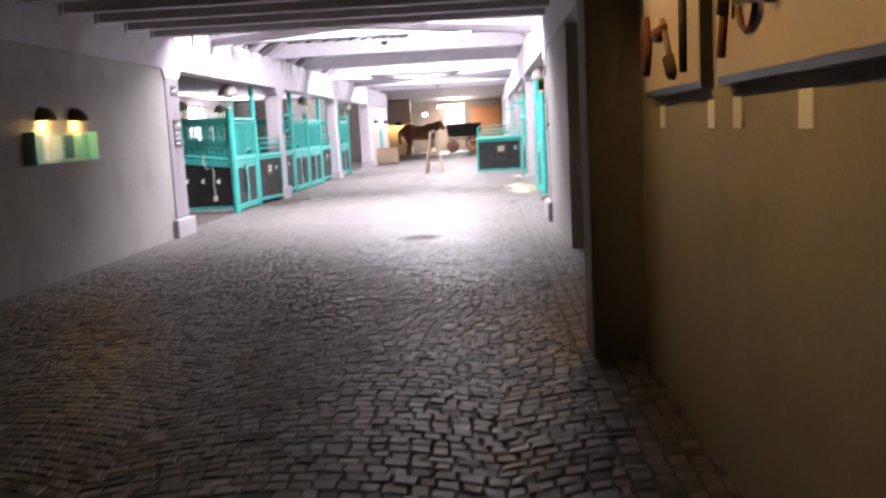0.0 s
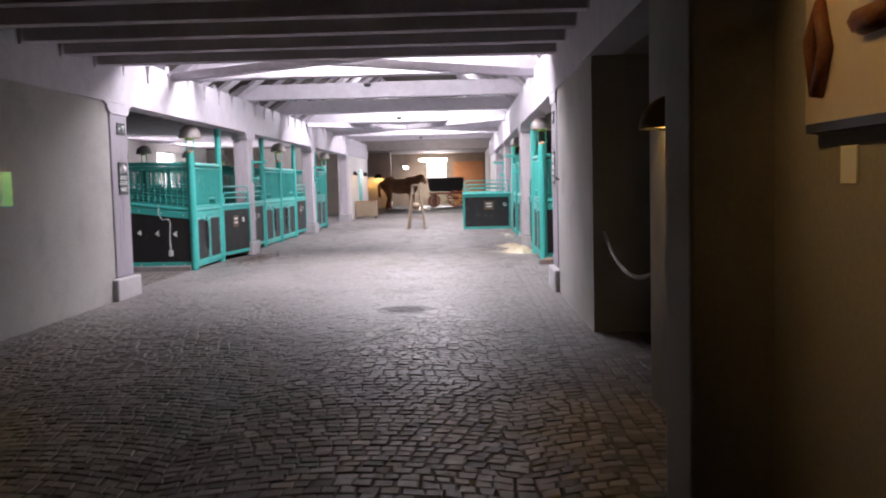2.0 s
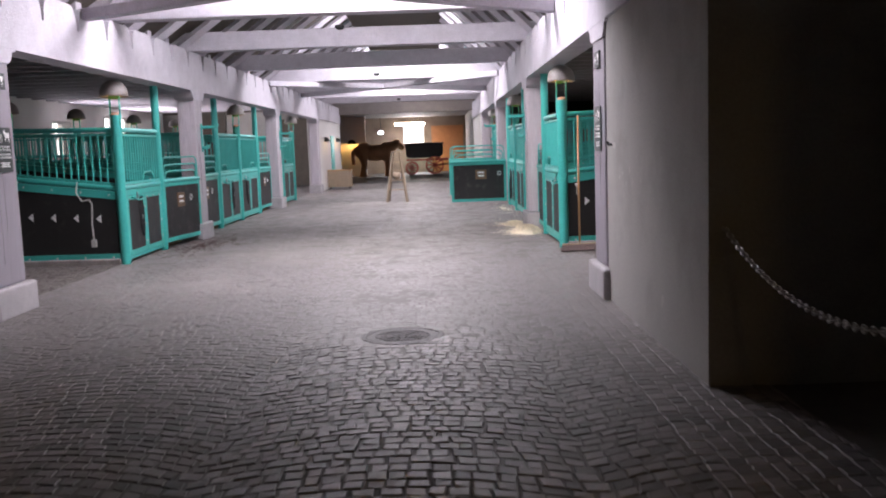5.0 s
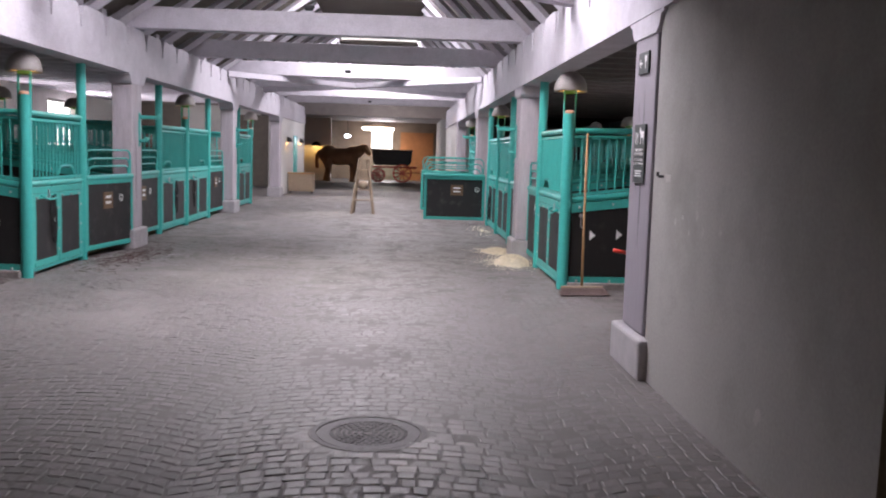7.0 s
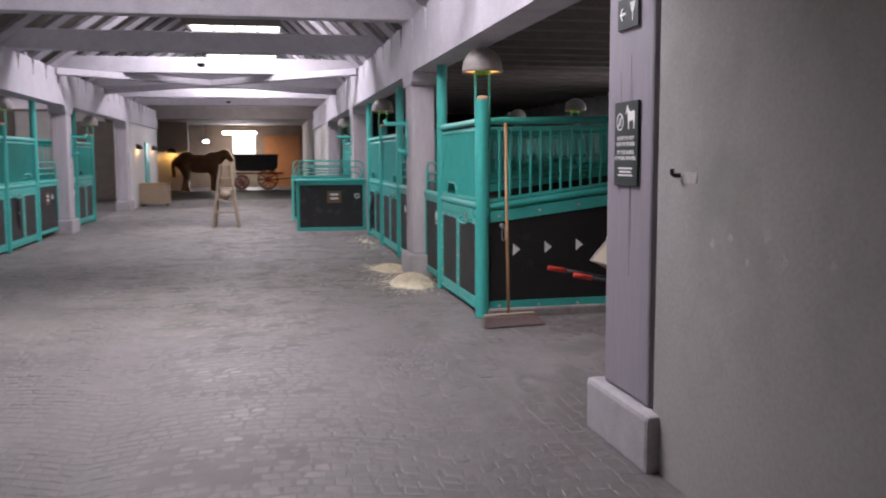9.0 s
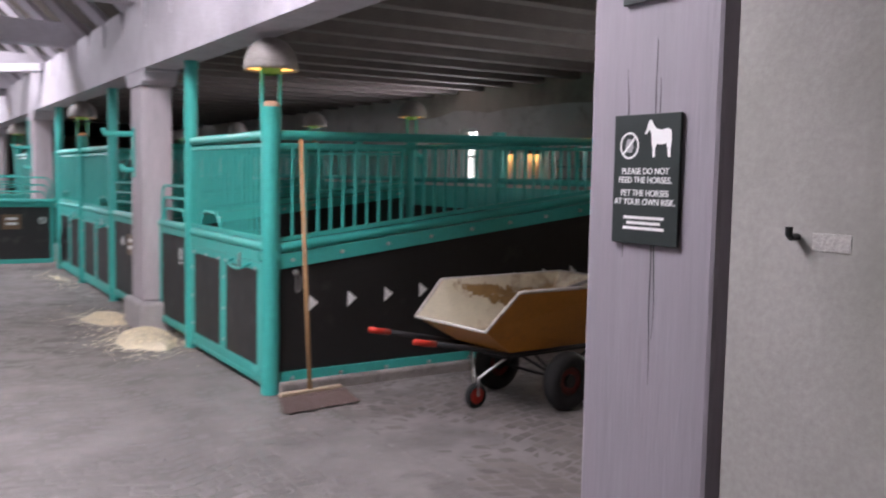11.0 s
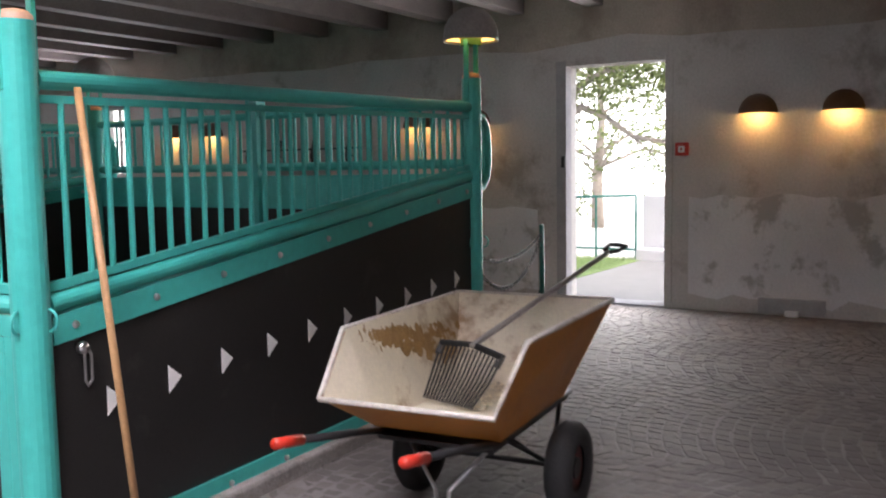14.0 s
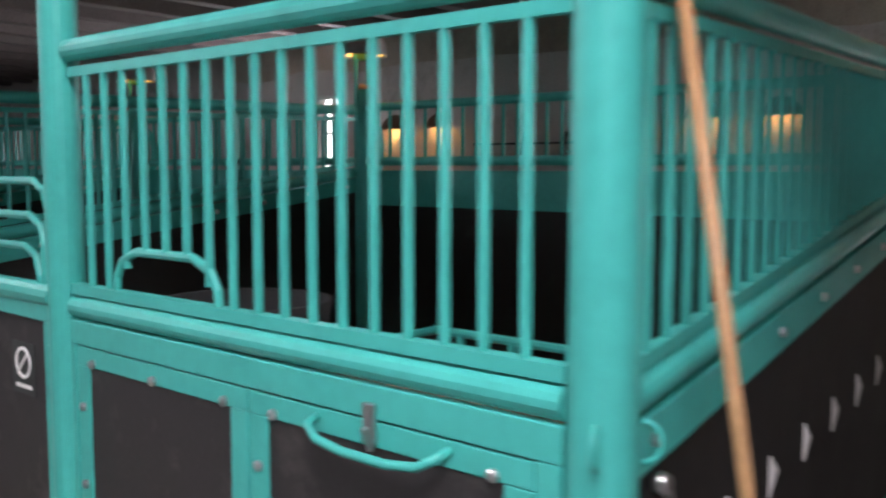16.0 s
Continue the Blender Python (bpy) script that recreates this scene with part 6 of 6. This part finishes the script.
limb(bm, [(0.35, -1.75, 2.12), (0.38, -2.1, 1.8), (0.4, -2.35, 1.45)], 0.03, 0.01, 6)
limb(bm, [(0.25, -0.75, 2.72), (0.1, -0.7, 2.2), (0.05, -0.62, 1.5), (0.0, -0.6, 0.9)], 0.02, 0.008, 6)
limb(bm, [(0.35, 0.0, 4.2), (0.6, -1.2, 4.8), (0.9, -2.2, 5.0)], 0.05, 0.02)
part("trunk", bm, M_BARK, t, "pale grey trunk and limbs", True)
leaf_crown(t, [Vector(p) for p in ((0.4, -0.3, 3.1), (0.4, -1.0, 3.2), (0.45, -1.7, 3.2), (0.5, -2.3, 3.2), (0.5, -3.0, 3.2), (0.4, -1.3, 3.7), (0.5, -2.4, 3.8), (0.3, 0.4, 3.2), (0.1, 1.2, 3.2), (0.4, 0.1, 4.0), (0.6, -0.8, 4.5))], 9000, 2, 0.062, 0.42, 0.27)
leaf_crown(t, [Vector(p) for p in ((0.38, -2.2, 1.6), (0.4, -2.7, 1.75), (0.4, -3.1, 1.55), (0.05, -0.62, 1.15), (0.0, -0.66, 0.85))], 1100, 6, 0.05, 0.20, 0.22, None, "thin hanging sprays of leaves")
t = thing("ivy_bush", (14.85, 23.35, -0.03), "dark green ivy bush at the foot of the tree", "bush")
bm = bmesh.new()
for a in range(7):
    limb(bm, [(0, 0, 0), (0.15 * math.cos(a), 0.15 * math.sin(a), 0.4), (0.28 * math.cos(a), 0.28 * math.sin(a), 0.85)], 0.015, 0.006, 5)
part("stem", bm, M_BARK, t)
leaf_crown(t, [Vector(p) for p in ((0, 0, 0.3), (0.1, -0.1, 0.6), (0.05, 0.05, 0.9), (0.2, -0.1, 1.2))], 2400, 8, 0.045, 0.20, 0.2, M_IVY, "dense dark ivy leaves")


def far_tree(x, y, h, spread, leaves, seed, label, material=None):
    t = thing("tree", (x, y, -0.03), label, "tree")
    rg = random.Random(seed)
    bm = bmesh.new()
    limb(bm, [(0, 0, 0), (0.1, 0.05, h * 0.25), (0.15, -0.05, h * 0.5), (0.2, 0.1, h * 0.8)], 0.17, 0.05, 10)
    tips = []
    for i in range(12):
        a, z0, L = rg.uniform(0, math.tau), h * rg.uniform(0.2, 0.7), spread * rg.uniform(0.6, 1.0)
        p0 = Vector((0.12, 0, z0))
        p1 = p0 + Vector((math.cos(a) * L * 0.5, math.sin(a) * L * 0.5, h * 0.08))
        p2 = p0 + Vector((math.cos(a) * L, math.sin(a) * L, h * rg.uniform(0.0, 0.2)))
        limb(bm, [p0, p1, p2], 0.05, 0.015, 6)
        tips += [p1, p2, p0.lerp(p2, 0.75)]
    part("trunk", bm, M_BARK, t, "grey-brown trunk and limbs", True)
    leaf_crown(t, tips, leaves, seed, 0.075, 0.5, 0.4, material)
    return t


far_tree(21.0, 24.2, 5.5, 2.4, 3600, 5, "broadleaf tree with light yellow-green leaves")
far_tree(23.5, 28.6, 6.0, 2.8, 3600, 9, "garden tree with reddening autumn leaves", M_LEAFRED)
far_tree(26.0, 22.5, 6.0, 2.6, 3000, 12, "garden tree beyond the low wall")
M_HAZE = glow("bright_overcast_distance", (1.0, 1.0, 1.0), 1.1)
struct("backdrop", boxes(((75, -60, -1), (75.2, 120, 40)), ((-75.2, -60, -1), (-75, 120, 40)), ((-75, 120, -1), (75, 120.2, 40))), M_HAZE, "bright overcast sky distance", "backdrop")
wall_lamp(FL - 0.02, 40.4, 1.85, 1, 0.17, 2.0)
wall_lamp(FL - 0.02, 44.4, 1.85, 1, 0.17, 2.0)

# ---- cobbles ----


def arch(x):
    """Rows laid in shallow segmental arches."""
    f = ((x + 0.7) / 1.9 + 0.5) % 1.0
    return 0.27 * (1 - (2 * f - 1) ** 2)


def setts_mesh(name, x0, x1, y0, y1, along_y, material, label, seed, skip=None, relief=1.0):
    rng = np.random.default_rng(seed)
    rows_, row_pitch, V, Fc = [], 0.098, [], []
    pa, pb, qa, qb = (y0, y1, x0, x1) if along_y else (x0, x1, y0, y1)
    quads = []
    q = qa
    while q < qb - 0.03:
        h = min(row_pitch * rng.uniform(0.88, 1.12), qb - q)
        p = pa - rng.uniform(0, 0.1)
        while p < pb:
            w = rng.uniform(0.078, 0.128)
            quads.append((max(p, pa), min(p + w, pb), q, q + h))
            p += w
        q += h
    made = []
    for p0, p1, q0, q1 in quads:
        if p1 - p0 < 0.04:
            continue
        if along_y:
            a0, a1, b0, b1 = q0, q1, p0, p1
        else:
            a0, a1, b0, b1 = p0, p1, q0, q1
        if skip and skip(0.5 * (a0 + a1), 0.5 * (b0 + b1) + arch(0.5 * (a0 + a1))):
            made.append((a0, a1, b0, b1))
            continue
        g = 0.0050
        low = 1 - 0.65 * min(1, max(0, (b0 - 9.0) / 4.0))
        j = rng.uniform(-0.010, 0.010, (4, 2))
        base = np.array([(a0 + g, b0 + g), (a1 - g, b0 + g), (a1 - g, b1 - g), (a0 + g, b1 - g)]) + j
        if not along_y:
            base[:, 1] += [arch(v) for v in base[:, 0]]
        c = base.mean(0)
        top = c + (base - c) * 0.86
        zt = (rng.uniform(-0.004, 0.002) + rng.uniform(-0.0035, 0.0035, 4)) * relief * low
        k = len(V)
        V += [(*b, -0.02) for b in base] + [(*(c + (base[i] - c) * 0.97), zt[i] - 0.005 * relief * low) for i in range(4)] + [(*top[i], zt[i]) for i in range(4)]
        for i in range(4):
            n = (i + 1) % 4
            Fc += [(k + i, k + n, k + 4 + n, k + 4 + i), (k + 4 + i, k + 4 + n, k + 8 + n, k + 8 + i)]
        Fc.append((k + 8, k + 9, k + 10, k + 11))
    me = bpy.data.meshes.new(name)
    me.from_pydata(V, [], Fc)
    me.materials.append(material)
    ob = new(name, me)
    ob.parent = floor
    tagged(ob, label, kind="stuff")
    return made


# dust packed into the joints, deeper towards the stalls, with an uneven top
def dust_sheet(name, x0, x1, y0, y1, step, level, label):
    nx, ny = int((x1 - x0) / step), int((y1 - y0) / step)
    V, F = [], []
    for b in range(ny + 1):
        for a in range(nx + 1):
            x, y = x0 + (x1 - x0) * a / nx, y0 + (y1 - y0) * b / ny
            w = noise.noise(Vector((x * 1.1, y * 0.8, 3.0))) + 0.6 * noise.noise(Vector((x * 3.7, y * 3.1, 8.0)))
            V.append((x, y, level(x, y) + 0.0019 * w))
    for b in range(ny):
        for a in range(nx):
            k = b * (nx + 1) + a
            F.append((k, k + 1, k + nx + 2, k + nx + 1))
    me = bpy.data.meshes.new(name)
    me.from_pydata(V, [], F)
    me.materials.append(M_DUST)
    return tagged(new(name, me), label, "floor", kind="structure")


def bed_level(x, y):
    return float(np.interp(y, (8.0, 12.0, 14.5, 18.0, 45.0), (-0.0095, -0.0026, -0.0014, -0.0006, 0.0004)))


dust_sheet("floor_dust", FL - 0.3, FR + 0.4, 8.0, 44.8, 0.12, bed_level, "grey dust packed between the setts, painted brighter farther in")
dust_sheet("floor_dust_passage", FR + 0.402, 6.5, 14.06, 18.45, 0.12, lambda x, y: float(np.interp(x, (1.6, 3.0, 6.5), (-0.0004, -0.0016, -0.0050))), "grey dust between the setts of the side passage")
near = lambda x, y: -1.4 < x < 0.15 and 6.7 < y < 8.75
hole = lambda x, y: (x - MHX) ** 2 + (y - MHY) ** 2 < 0.34 ** 2
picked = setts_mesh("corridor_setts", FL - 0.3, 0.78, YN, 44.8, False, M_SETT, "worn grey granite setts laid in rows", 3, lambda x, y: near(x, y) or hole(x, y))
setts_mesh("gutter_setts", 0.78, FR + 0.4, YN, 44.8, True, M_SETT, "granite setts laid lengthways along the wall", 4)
setts_mesh("east_passage_setts", FR + 0.4, OR + 0.4, 14.05, 18.5, False, M_SETT2, "granite setts of the side passage, shade in their colour", 5, relief=0.7)
setts_mesh("east_aisle_setts", 5.1, OR + 0.4, 18.5, 30.0, False, M_SETT2, "granite setts behind the stalls, shade in their colour", 6, relief=0.5)
setts_mesh("west_passage_setts", OL, FL - 0.3, 14.05, 18.5, False, M_SETT2, "granite setts of the west passage, shade in their colour", 7, relief=0.5)
rng = np.random.default_rng(11)
kinds = []
for i in range(12):
    bm = bmesh.new()
    base = [(-0.5, -0.5), (0.5, -0.5), (0.5, 0.5), (-0.5, 0.5)]
    base = [(a + rng.uniform(-0.05, 0.05), b + rng.uniform(-0.05, 0.05)) for a, b in base]
    lv = []
    for f, z in ((1.0, -0.02), (0.97, -0.005), (0.86, 0.0)):
        lv.append([bm.verts.new((a * f, b * f, z + (rng.uniform(-0.003, 0.003) if z > -0.01 else 0))) for a, b in base])
    for r0, r1 in zip(lv, lv[1:]):
        for k in range(4):
            bm.faces.new((r0[k], r0[(k + 1) % 4], r1[(k + 1) % 4], r1[k]))
    bm.faces.new(lv[2])
    me = bpy.data.meshes.new("sett")
    bm.to_mesh(me)
    bm.free()
    me.materials.append(M_SETTO)
    kinds.append(me)
for i, (a0, a1, b0, b1) in enumerate(q for q in picked if near(0.5 * (q[0] + q[1]), 0.5 * (q[2] + q[3]) + arch(0.5 * (q[0] + q[1])))):
    o = new("sett", kinds[i % 12])
    o.parent = floor
    o.matrix_basis = Matrix.Translation((0.5 * (a0 + a1), 0.5 * (b0 + b1) + arch(0.5 * (a0 + a1)), rng.uniform(-0.004, 0.002))) @ Matrix.Rotation(math.atan((arch(a1 - 0.01) - arch(a0 + 0.01)) / (a1 - a0 - 0.02)) * 0.7, 4, "Z") @ Matrix.Diagonal((a1 - a0 - 0.010, b1 - b0 - 0.010, 1, 1))
